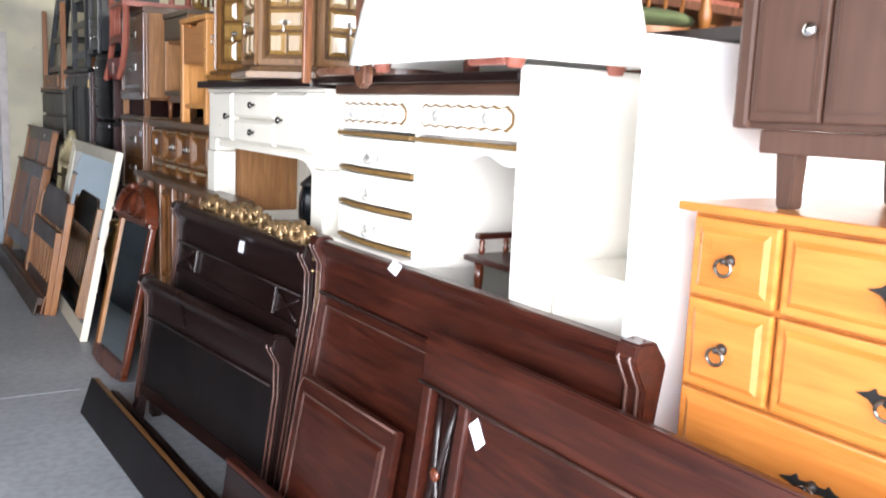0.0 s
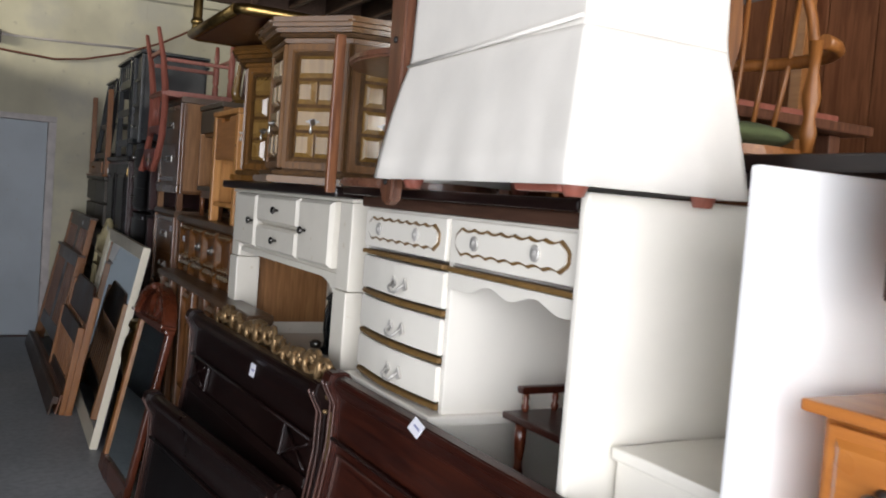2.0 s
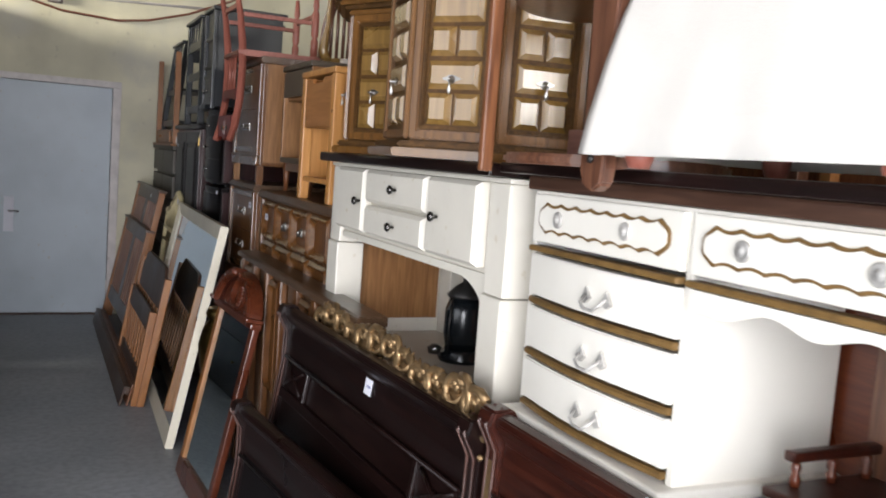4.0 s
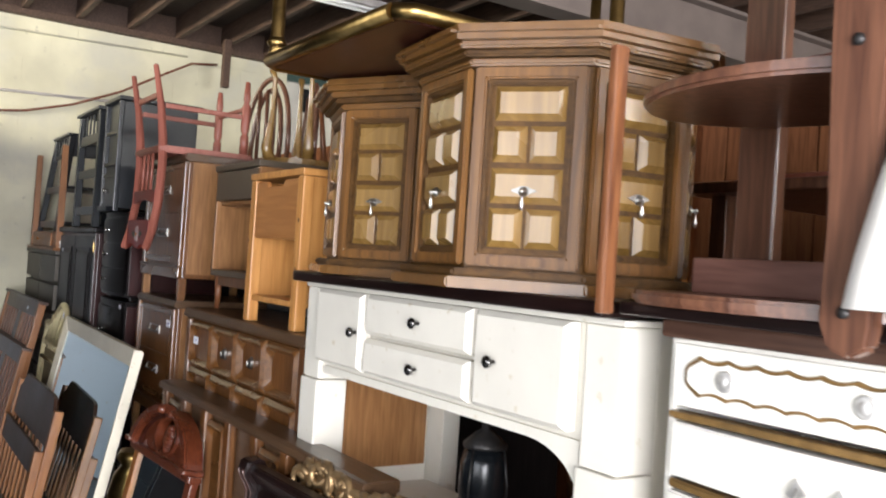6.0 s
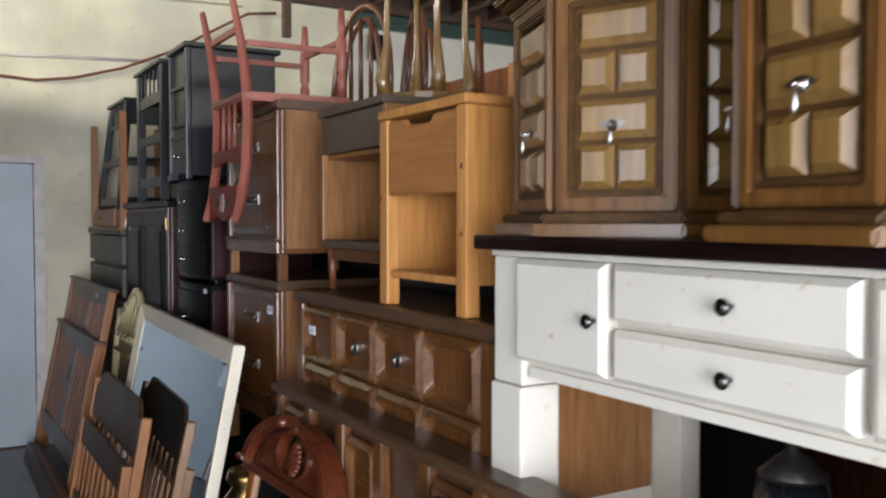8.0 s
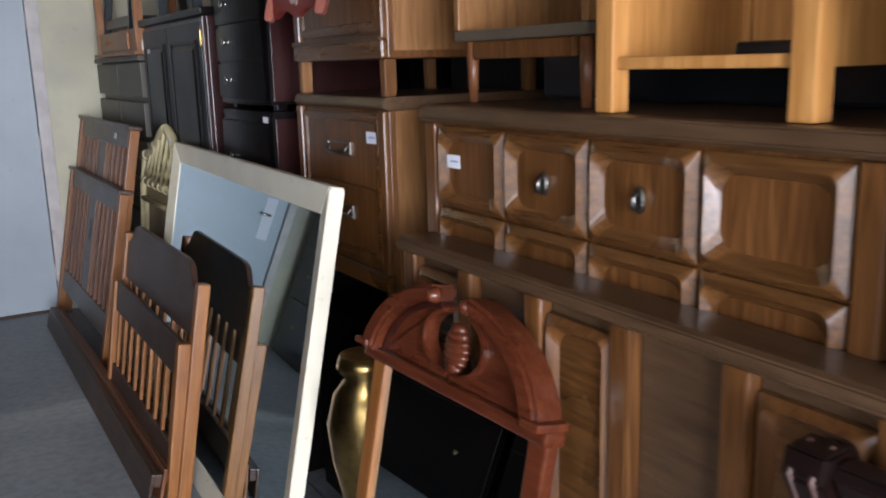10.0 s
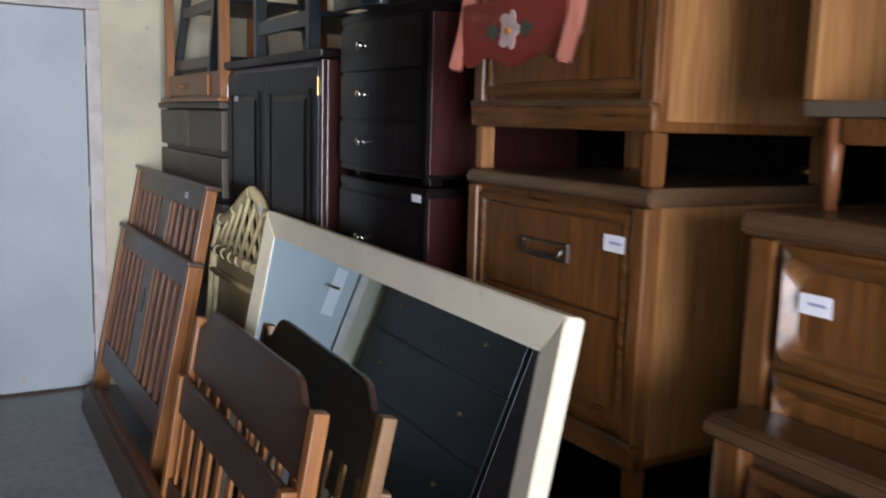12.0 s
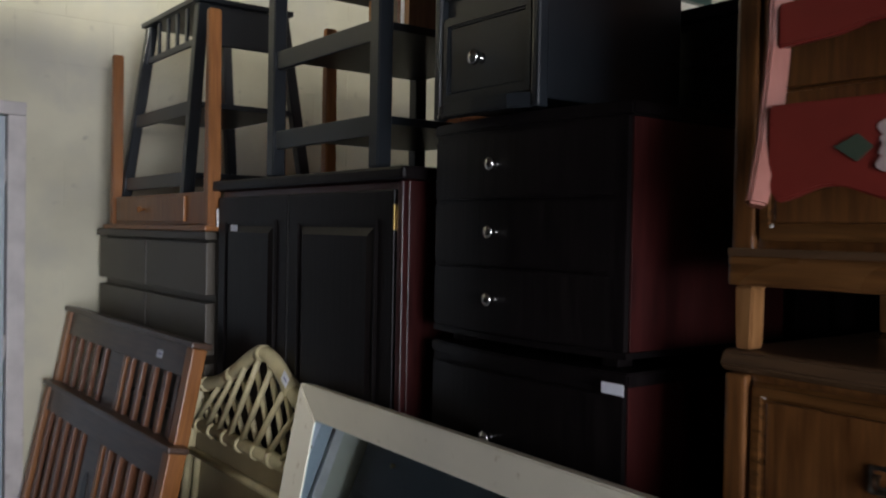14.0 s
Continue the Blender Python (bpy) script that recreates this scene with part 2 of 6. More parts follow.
def merge(bm, t, m=None):
    if m is not None:
        t.transform(m)
    if bm is None:
        return t
    tmp = bpy.data.meshes.new("tmp")
    t.to_mesh(tmp)
    t.free()
    bm.from_mesh(tmp)
    bpy.data.meshes.remove(tmp)
    return bm


def prism(outline, a, b, axis="x", bev=0.0, bm=None):
    """A flat outline [(u, v)] drawn out from a to b along an axis: x takes (y, z), y takes (x, z), z takes (x, y)."""
    t = bmesh.new()
    put = {"x": lambda u, v, w: (w, u, v), "y": lambda u, v, w: (u, w, v), "z": lambda u, v, w: (u, v, w)}[axis]
    lo = [t.verts.new(put(u, v, a)) for u, v in outline]
    hi = [t.verts.new(put(u, v, b)) for u, v in outline]
    t.faces.new(lo)
    t.faces.new(hi)
    n = len(lo)
    for i in range(n):
        t.faces.new((lo[i], lo[(i + 1) % n], hi[(i + 1) % n], hi[i]))
    bmesh.ops.recalc_face_normals(t, faces=t.faces[:])
    if bev:
        bmesh.ops.bevel(t, geom=[e for e in t.edges if e.calc_face_angle(0) > 0.6], offset=bev, segments=2, affect="EDGES")
    return merge(bm, t)


def tube(points, r, sides=10, bm=None, r_end=None):
    """A round bar along points; the radius may be a list."""
    t = bmesh.new()
    pts = [Vector(p) for p in points]
    n = len(pts)
    rs = r if isinstance(r, (list, tuple)) else [r + ((r_end if r_end is not None else r) - r) * i / (n - 1) for i in range(n)]
    rings, side = [], None
    for i, p in enumerate(pts):
        d = (pts[min(i + 1, n - 1)] - pts[max(i - 1, 0)]).normalized()
        ref = Vector((0, 0, 1)) if abs(d.z) < 0.9 else Vector((1, 0, 0))
        u = d.cross(ref).normalized() if side is None else (side - d * side.dot(d)).normalized()
        side = u
        w = d.cross(u)
        rings.append([t.verts.new(p + (u * math.cos(a) + w * math.sin(a)) * rs[i]) for a in (2 * math.pi * k / sides for k in range(sides))])
    for q, s in zip(rings, rings[1:]):
        for k in range(sides):
            t.faces.new((q[k], q[(k + 1) % sides], s[(k + 1) % sides], s[k]))
    t.faces.new(rings[0][::-1])
    t.faces.new(rings[-1])
    bmesh.ops.recalc_face_normals(t, faces=t.faces[:])
    for f in t.faces:
        f.smooth = len(f.verts) == 4
    return merge(bm, t)


def lathe(profile, at, axis="z", sides=14, bm=None):
    """A turned shape: profile [(radius, height)] round an axis at a point; axis -x stands for a knob on a front."""
    t = bmesh.new()
    rings = []
    for r, h in profile:
        ring = []
        for k in range(sides):
            a = 2 * math.pi * k / sides
            u, v = r * math.cos(a), r * math.sin(a)
            ring.append(t.verts.new({"z": (u, v, h), "-x": (-h, u, v), "y": (u, h, v)}[axis]))
        rings.append(ring)
    for q, s in zip(rings, rings[1:]):
        for k in range(sides):
            t.faces.new((q[k], q[(k + 1) % sides], s[(k + 1) % sides], s[k]))
    t.faces.new(rings[0])
    t.faces.new(rings[-1])
    bmesh.ops.recalc_face_normals(t, faces=t.faces[:])
    for f in t.faces:
        f.smooth = len(f.verts) == 4
    return merge(bm, t, Matrix.Translation(at))


def raised(x, y0, y1, z0, z1, d, slope, bm=None):
    """A raised field on a front at x, standing d proud, with sloped sides."""
    t = bmesh.new()
    a = [t.verts.new((x, y, z)) for y, z in ((y0, z0), (y1, z0), (y1, z1), (y0, z1))]
    b = [t.verts.new((x - d, y, z)) for y, z in ((y0 + slope, z0 + slope), (y1 - slope, z0 + slope), (y1 - slope, z1 - slope), (y0 + slope, z1 - slope))]
    t.faces.new(b)
    t.faces.new(a)
    for i in range(4):
        t.faces.new((a[i], a[(i + 1) % 4], b[(i + 1) % 4], b[i]))
    bmesh.ops.recalc_face_normals(t, faces=t.faces[:])
    return merge(bm, t)


def ringframe(x0, x1, y0, y1, z0, z1, w, bev=0.003, bm=None):
    """A mitred picture-frame on a front, in one piece."""
    t = bmesh.new()
    out = ((y0, z0), (y1, z0), (y1, z1), (y0, z1))
    inn = ((y0 + w, z0 + w), (y1 - w, z0 + w), (y1 - w, z1 - w), (y0 + w, z1 - w))
    fo, fi, bo, bi = ([t.verts.new((x, y, z)) for y, z in loop] for x, loop in ((x0, out), (x0, inn), (x1, out), (x1, inn)))
    for i in range(4):
        j = (i + 1) % 4
        for quad in ((fo[i], fo[j], fi[j], fi[i]), (bo[i], bi[i], bi[j], bo[j]), (fo[i], bo[i], bo[j], fo[j]), (fi[i], fi[j], bi[j], bi[i])):
            t.faces.new(quad)
    bmesh.ops.recalc_face_normals(t, faces=t.faces[:])
    bev = min(bev, 0.3 * w, 0.4 * abs(x1 - x0))
    bmesh.ops.bevel(t, geom=[e for e in t.edges if e.calc_face_angle(0) > 0.6], offset=bev, segments=2, affect="EDGES")
    return merge(bm, t)


def thing(name, at, label, category, group="", rz=0.0, m=None):
    o = new(name)
    o.empty_display_size = 0.05
    o.matrix_basis = m if m is not None else pose(*at, 0, 0, rz)
    return tagged(o, label, category, group)


def part(name, bm, mat, parent, label=""):
    me = bpy.data.meshes.new(name)
    bm.to_mesh(me)
    bm.free()
    me.materials.append(mat)
    o = new(name, me)
    o.parent = parent
    if label:
        o["label"] = label
    return o


def solid(name, bm, mat, label, category, kind="", group=""):
    me = bpy.data.meshes.new(name)
    bm.to_mesh(me)
    bm.free()
    me.materials.append(mat)
    return tagged(new(name, me), label, category, group, kind)


def lean(at, tilt, rz=0.0):
    """A board that stands on the floor at a point and leans back by tilt degrees towards +x; local y runs along it."""
    return pose(*at) @ pose(0, 0, 0, 0, 0, rz) @ pose(0, 0, 0, 0, tilt, 0)


KNOB = [(0.004, 0), (0.005, 0.012), (0.011, 0.016), (0.013, 0.022), (0.009, 0.027), (0.002, 0.029)]


def knob(parent, x, y, z, mat=None, s=1.0, label=""):
    return part("knob", lathe([(r * s, h * s) for r, h in KNOB], (x, y, z), "-x"), mat or M_NICKEL, parent, label)


def tag(x, y, z, w, h, m=None, ink=True):
    """A small price tag on a front that faces -x."""
    t = thing("price_tag", (x, y, z), "small white paper price tag with handwriting", "tag", "price tags", m=m)
    part("paper", bx(-0.0012, 0, -w / 2, w / 2, -h / 2, h / 2, 0.0003), M_PAPER, t)
    if ink:
        part("writing", bx(-0.0022, -0.0013, -w * 0.34, w * 0.2, -h * 0.05, h * 0.1, 0), M_INK, t)
    return t

# ---- the large structure ----
WEST, EAST, SOUTH, NORTH, TOP = -3.2, 6.2, -1.4, 9.4, 3.62

floor = solid("floor", bx(WEST - 0.3, EAST + 0.3, SOUTH - 4, NORTH + 0.3, -0.12, -0.012, 0), M_CONCRETE, "worn grey concrete floor slab", "floor", "structure")
ground = solid("ground", bx(-60, 60, -80, SOUTH - 4, -0.2, -0.03, 0), M_CONCRETE, "concrete yard outside the open door", "ground", "structure")


def holed_wall(name, axis, at, thick, u0, u1, z1, holes, mat, label):
    """A wall across u0..u1 with rectangular openings (ua, ub, za, zb) that go through it."""
    us = sorted({u0, u1, *[h[0] for h in holes], *[h[1] for h in holes]})
    zs = sorted({0.0, z1, *[h[2] for h in holes], *[h[3] for h in holes]})
    bm = bmesh.new()
    for a, b in zip(us, us[1:]):
        for c, d in zip(zs, zs[1:]):
            if any(h[0] <= a and b <= h[1] and h[2] <= c and d <= h[3] for h in holes):
                continue
            if axis == "y":
                bx(a, b, at, at + thick, c, d, 0, bm)
            else:
                bx(at, at + thick, a, b, c, d, 0, bm)
    return solid(name, bm, mat, label, "wall", "structure")


DOOR = (-0.1, 0.94, 0.0, 2.06)
WIN = (3.35, 5.6, 2.55, 3.5)
wall_north = holed_wall("wall_north", "y", NORTH, 0.2, WEST, EAST, TOP, [DOOR, WIN], M_BLOCK, "cream painted concrete block end wall")
# the second opening here is added to let the fill light in
wall_south = holed_wall("wall_south", "y", SOUTH - 0.2, 0.2, WEST, EAST, TOP, [(-2.7, 0.7, 0.0, 2.95), (1.8, 5.0, 1.0, 3.0)], M_PLAIN, "plain back wall with a loading door and an added opening for fill light")
# the high opening by the end wall is added for the upper wall fill
wall_west = holed_wall("wall_west", "x", WEST - 0.2, 0.2, SOUTH, NORTH, TOP, [(0.3, 3.5, 0.9, 3.1), (6.95, 8.85, 2.7, 3.4)], M_PLAIN, "plain side wall with a large window opening and an added high one")
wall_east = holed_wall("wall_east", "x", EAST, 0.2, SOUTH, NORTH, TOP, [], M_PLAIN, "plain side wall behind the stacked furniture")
ceiling = solid("ceiling", bx(WEST - 0.2, EAST + 0.2, SOUTH - 0.2, NORTH + 0.2, TOP, TOP + 0.1, 0), M_DECK, "dark boarded roof deck over exposed joists", "ceiling", "structure")

# joists run towards the end wall, 16 inches apart
_bm = bmesh.new()
x = WEST + 0.2
while x < EAST:
    bx(x, x + 0.045, SOUTH, NORTH - 0.002, TOP - 0.19, TOP - 0.002, 0.003, _bm)
    x += 0.406
bx(WEST, EAST, NORTH - 0.09, NORTH - 0.002, TOP - 0.24, TOP - 0.192, 0.003, _bm)
bx(WEST, EAST, NORTH - 0.03, NORTH - 0.001, TOP - 0.189, TOP - 0.001, 0.002, _bm)
joists = solid("ceiling_joist", _bm, M_JOIST, "dark exposed timber ceiling joists", "joist", "structure")

beam = thing("steel_beam", (3.2, 5.55, TOP - 0.52), "brown painted steel beam under the joists", "beam")
part("web", bx(-0.9, EAST - 3.2, -0.02, 0.02, 0.02, 0.30, 0.003), M_STEEL, beam)
part("flange", bx(-0.9, EAST - 3.2, -0.09, 0.09, 0.0, 0.02, 0.003), M_STEEL, beam)
part("flange", bx(-0.9, EAST - 3.2, -0.09, 0.09, 0.30, 0.325, 0.003), M_STEEL, beam)

# the blue-grey steel door in the end wall
door = thing("door_1", (0.417, NORTH, 0.0), "closed blue-grey steel door in a chipped frame", "door")
door["kind"] = "structure"
part("door_leaf", bx(-0.455, 0.455, 0.012, 0.06, 0.012, 2.01, 0.003), M_DOOR, door)
for a, b in ((-0.515, -0.46), (0.46, 0.53)):
    part("jamb", bx(a, b, -0.018, 0.12, 0.0115, 2.0135, 0.004), M_FRAME, door, "chipped off-white door jamb")
part("head", bx(-0.515, 0.53, -0.018, 0.12, 2.014, 2.07, 0.004), M_FRAME, door, "off-white door head")
part("threshold", bx(-0.459, 0.459, -0.02, 0.12, -0.01, 0.011, 0.003), M_JOIST, door, "worn brown threshold")
for z in (0.25, 1.05, 1.78):
    part("hinge", tube([(0.459, 0.018, z - 0.05), (0.459, 0.018, z + 0.05)], 0.008), M_FRAME, door)
part("lock_plate", bx(-0.38, -0.3, 0.006, 0.0115, 0.72, 1.02, 0.002), M_PAPER, door, "pale metal lock plate")
part("lever", tube([(-0.34, 0.008, 0.9), (-0.34, -0.045, 0.9), (-0.26, -0.05, 0.9)], 0.009), M_NICKEL, door)

# high window strip in the end wall
win = thing("window_1", ((WIN[0] + WIN[1]) / 2, NORTH, WIN[2]), "high window strip with a dark green top rail", "window")
win["kind"] = "structure"
_w, _h = (WIN[1] - WIN[0]) / 2, WIN[3] - WIN[2]
part("window_frame", bx(-_w, _w, 0.0, 0.06, _h - 0.24, _h, 0.004), M_GREENGLASS, win, "dark green top rail")
part("window_frame", bx(-_w, _w, 0.0, 0.06, 0.0, 0.05, 0.004), M_FRAME, win)
part("pane", bx(-_w, _w, 0.05, 0.056, 0.05, _h - 0.24, 0), M_CREAM, win, "pale painted-over glass")

# conduit, sagging cable and small box on the end wall
conduit = solid("conduit", tube([(WEST, NORTH - 0.014, 2.72), (0.75, NORTH - 0.014, 2.765), (1.9, NORTH - 0.014, 2.815)], 0.011), M_FRAME, "thin painted conduit along the block wall", "conduit")
conduit2 = solid("conduit", tube([(WEST, NORTH - 0.014, 3.28), (0.7, NORTH - 0.014, 3.256), (2.4, NORTH - 0.014, 3.3)], 0.009), M_BLOCK, "thin painted conduit along the block wall", "conduit")
_pts = [(-1.9, NORTH - 0.03, 3.3), (-0.9, NORTH - 0.03, 2.98), (0.0, NORTH - 0.03, 2.73), (0.44, NORTH - 0.03, 2.625), (0.9, NORTH - 0.03, 2.598), (1.15, NORTH - 0.03, 2.635), (1.49, NORTH - 0.03, 2.735), (1.86, NORTH - 0.03, 2.9), (2.14, NORTH - 0.03, 3.07), (2.44, NORTH - 0.03, 3.245), (2.66, NORTH - 0.06, 3.27)]
cable = solid("cable", tube(_pts, 0.010, 8), M_ROPE, "rust-red cable sagging along the end wall", "cable")
hanger = solid("hanger", bx(2.6, 2.66, NORTH - 0.4, NORTH - 0.34, 3.02, TOP - 0.19, 0.004), M_JOIST, "wooden hanger nailed under the joists", "hanger")
wall_lamp = thing("wall_lamp", (0.39, NORTH, 2.74), "small wall lamp above the door", "lamp")
part("back_plate", bx(-0.06, 0.06, -0.03, 0, -0.06, 0.06, 0.006), M_STEEL, wall_lamp)
part("lamp_glass", bx(-0.045, 0.045, -0.1, -0.031, -0.05, 0.05, 0.015), M_GLOSSWHITE, wall_lamp)
junction = solid("junction_box", bx(3.5, 3.62, NORTH - 0.06, NORTH, 2.98, 3.2, 0.006), M_BLACKGLASS, "dark electrical box on the end wall", "box")

tube_lamp = thing("fluorescent_light", (2.9, 7.12, TOP - 0.27), "unlit fluorescent light under the joists", "lamp")
part("housing", bx(-0.6, 0.6, -0.07, 0.07, 0.03, 0.078, 0.006), M_FRAME, tube_lamp)
for y in (-0.035, 0.035):
    part("lamp_tube", tube([(-0.58, y, 0.014), (0.58, y, 0.014)], 0.013), M_GLOSSWHITE, tube_lamp)

# ---- furniture makers: local x runs from the front (0) backwards, y along the wall, z up ----
def carcass(t, w, d, h, mat, z0=0.0, th=0.02, side=None, name="body"):
    side = side or mat
    for s, y0 in (("side_panel", -w / 2), ("side_panel", w / 2 - th)):
        part(s, bx(0, d, y0, y0 + th, z0, h, 0.003), side, t)
    part("back_panel", bx(d - 0.012, d - 0.001, -w / 2 + th, w / 2 - th, z0, h, 0.001), mat, t)
    part("bottom_panel", bx(0.002, d - 0.013, -w / 2 + th, w / 2 - th, z0, z0 + th, 0.002), mat, t)


def support(x, y0, y1, h, d=0.5, mat=None):
    """A plain dark chest that carries what is stacked above it."""
    t = thing("low_dresser", (x, (y0 + y1) / 2, 0), "dark wooden dresser under the stacked pieces", "dresser", "dressers at floor level")
    w = y1 - y0
    part("body", bx(0.015, d, -w / 2, w / 2, 0, h - 0.022, 0.004), mat or M_ESPRESSO, t)
    part("top", bx(0, d, -w / 2 - 0.005, w / 2 + 0.005, h - 0.021, h, 0.004), mat or M_ESPRESSO, t)
    for i in range(3):
        z = h * (0.08 + 0.3 * i)
        part("drawer_front", bx(0.0, 0.014, -w / 2 + 0.03, w / 2 - 0.03, z, z + h * 0.27, 0.003), mat or M_ESPRESSO, t)
    return t


# white sideboard with panelled apron
def white_sideboard(at, w, h, zb):
    t = thing("sideboard", at, "white painted sideboard with dark round knobs and worn edges", "sideboard")
    d, top, apron = 0.46, h, h - 0.236
    part("top", bx(0.0, d, -w / 2 + 0.04, w / 2, top - 0.012, top, 0.003), M_CREAM, t)
    part("apron", bx(0.022, 0.04, -w / 2 + 0.1, w / 2 - 0.1, apron + 0.0, top - 0.013, 0.002), M_CREAM, t)
    arch = [(-w / 2 + 0.15, apron), (-w / 2 + 0.15, apron - 0.12)] + [(-w / 2 + 0.15 + 0.16 * (1 - math.cos(i * math.pi / 16)), apron - 0.12 + 0.1 * math.sin(i * math.pi / 16)) for i in range(1, 9)] + [(w / 2 - 0.12, apron - 0.02), (w / 2 - 0.12, apron)]
    part("apron_rail", prism(arch, 0.014, 0.034, "x"), M_CREAM, t)
    for y0, y1 in ((-w / 2 + 0.045, -w / 2 + 0.15), (w / 2 - 0.11, w / 2)):
        part("leg", bx(0.0, 0.1, y0, y1, zb, apron - 0.045, 0.006), M_CREAM, t)
        part("pilaster", bx(0.006, 0.1, y0 + 0.004, y1 - 0.004, apron - 0.043, top - 0.013, 0.005), M_CREAM, t)
        part("rear_leg", bx(d - 0.005, d + 0.06, y0, y1, zb, top - 0.013, 0.004), M_CREAM, t)
    part("side_panel", bx(0.1, d - 0.006, w / 2 - 0.022, w / 2 - 0.002, zb, top - 0.013, 0.002), M_CREAM, t)
    part("side_panel", bx(0.1, d - 0.006, -w / 2 + 0.05, -w / 2 + 0.07, apron - 0.1, top - 0.013, 0.002), M_CREAM, t)
    # fronts: a door each end and two drawers between
    mid = -w / 2
    for nm, y0, y1, z0, z1, ky, kz in (("door", 0.985, 1.255, apron + 0.014, top - 0.014, 1.006, 0.5), ("drawer", 0.495, 0.965, apron + 0.118, top - 0.014, 0.698, 0.5),
                                       ("drawer", 0.495, 0.965, apron + 0.014, apron + 0.107, 0.698, 0.5), ("door", 0.175, 0.475, apron + 0.014, top - 0.014, 0.395, 0.5)):
        f = part(nm, raised(-0.001, mid + y0, mid + y1, z0, z1, 0.013, 0.011, bx(-0.001, 0.0215, mid + y0, mid + y1, z0, z1, 0.002)), M_CREAM, t)
        part("knob", lathe([(r * 1.08, hh) for r, hh in KNOB], (-0.0135, mid + ky, z0 + (z1 - z0) * kz), "-x"), M_DARKKNOB, f, "dark pewter knob")
    # bare wooden inner face of the far end, and the lower shelf
    part("inner_panel", bx(0.1, 0.44, w / 2 - 0.034, w / 2 - 0.0225, 0.2, apron - 0.001, 0.001), M_TAN, t, "bare brown wooden inner face")
    part("shelf", bx(0.02, d - 0.01, mid + 0.16, w / 2 - 0.035, zb + 0.13, zb + 0.15, 0.003), M_CREAM, t)
    return t


support(1.3, 2.74, 4.16, 0.78, 0.6)
support(1.3, 1.72, 2.71, 0.796, 0.3)
white_sideboard((1.245, 3.462, 0.78), 1.36, 0.77, 0.0)

lantern = thing("lantern", (1.56, 3.62, 0.931), "black glass lantern with a small candle cup", "lantern")
part("base", lathe([(0.075, 0.0), (0.08, 0.012), (0.06, 0.03), (0.062, 0.04)], (0, 0, 0)), M_BLACKGLASS, lantern)
part("chimney", lathe([(0.056, 0.041), (0.066, 0.09), (0.064, 0.17), (0.05, 0.21)], (0, 0, 0), sides=20), M_BLACKGLASS, lantern)
part("cap", lathe([(0.06, 0.211), (0.062, 0.22), (0.03, 0.25), (0.012, 0.262), (0.014, 0.29), (0.004, 0.3)], (0, 0, 0)), M_IRON, lantern)
for i in range(4):
    a = i * math.pi / 2 + 0.4
    part("guard_bar", tube([(0.07 * math.cos(a), 0.07 * math.sin(a), 0.03), (0.074 * math.cos(a), 0.074 * math.sin(a), 0.12), (0.06 * math.cos(a), 0.06 * math.sin(a), 0.215)], 0.003, 6), M_IRON, lantern)
part("candle_cup", lathe([(0.02, 0.0), (0.024, 0.02), (0.01, 0.03)], (-0.085, 0.03, 0.02)), M_PEWTER, lantern)

# french provincial desk
def scallop_ring(y0, y1, z0, z1, n):
    top, bot = [], []
    for i in range(n * 8 + 1):
        u = i / (n * 8)
        wv = 0.006 * abs(math.sin(u * n * math.pi)) - 0.003
        y = y0 + 0.03 + (y1 - y0 - 0.06) * u
        top.append((y, z1 - wv))
        bot.append((y, z0 + wv))
    m = (z0 + z1) / 2
    return bot + [(y1 - 0.006, z0 + 0.012), (y1, m - 0.01), (y1, m + 0.01), (y1 - 0.006, z1 - 0.012)] + top[::-1] + [(y0 + 0.006, z1 - 0.012), (y0, m + 0.01), (y0, m - 0.01), (y0 + 0.006, z0 + 0.012)]


def bail(t, y, z, x=0.0, s=1.0, mat=None):
    h = part("handle", tube([(x - 0.004, y - 0.035 * s, z + 0.006), (x - 0.02, y - 0.03 * s, z - 0.008), (x - 0.022, y - 0.015 * s, z - 0.018 * s), (x - 0.022, y + 0.015 * s, z - 0.018 * s), (x - 0.02, y + 0.03 * s, z - 0.008), (x - 0.004, y + 0.035 * s, z + 0.006)], 0.0032 * s, 8), mat or M_SILVER, t, "silver leaf-shaped bail handle")
    for k in (-1, 1):
        part("leaf_plate", prism([(y + k * 0.02 * s, z + 0.0), (y + k * 0.035 * s, z + 0.02 * s), (y + k * 0.045 * s, z + 0.006), (y + k * 0.052 * s, z - 0.004), (y + k * 0.036 * s, z - 0.012 * s)], x - 0.006, x - 0.0005, "x"), mat or M_SILVER, h)
    return h


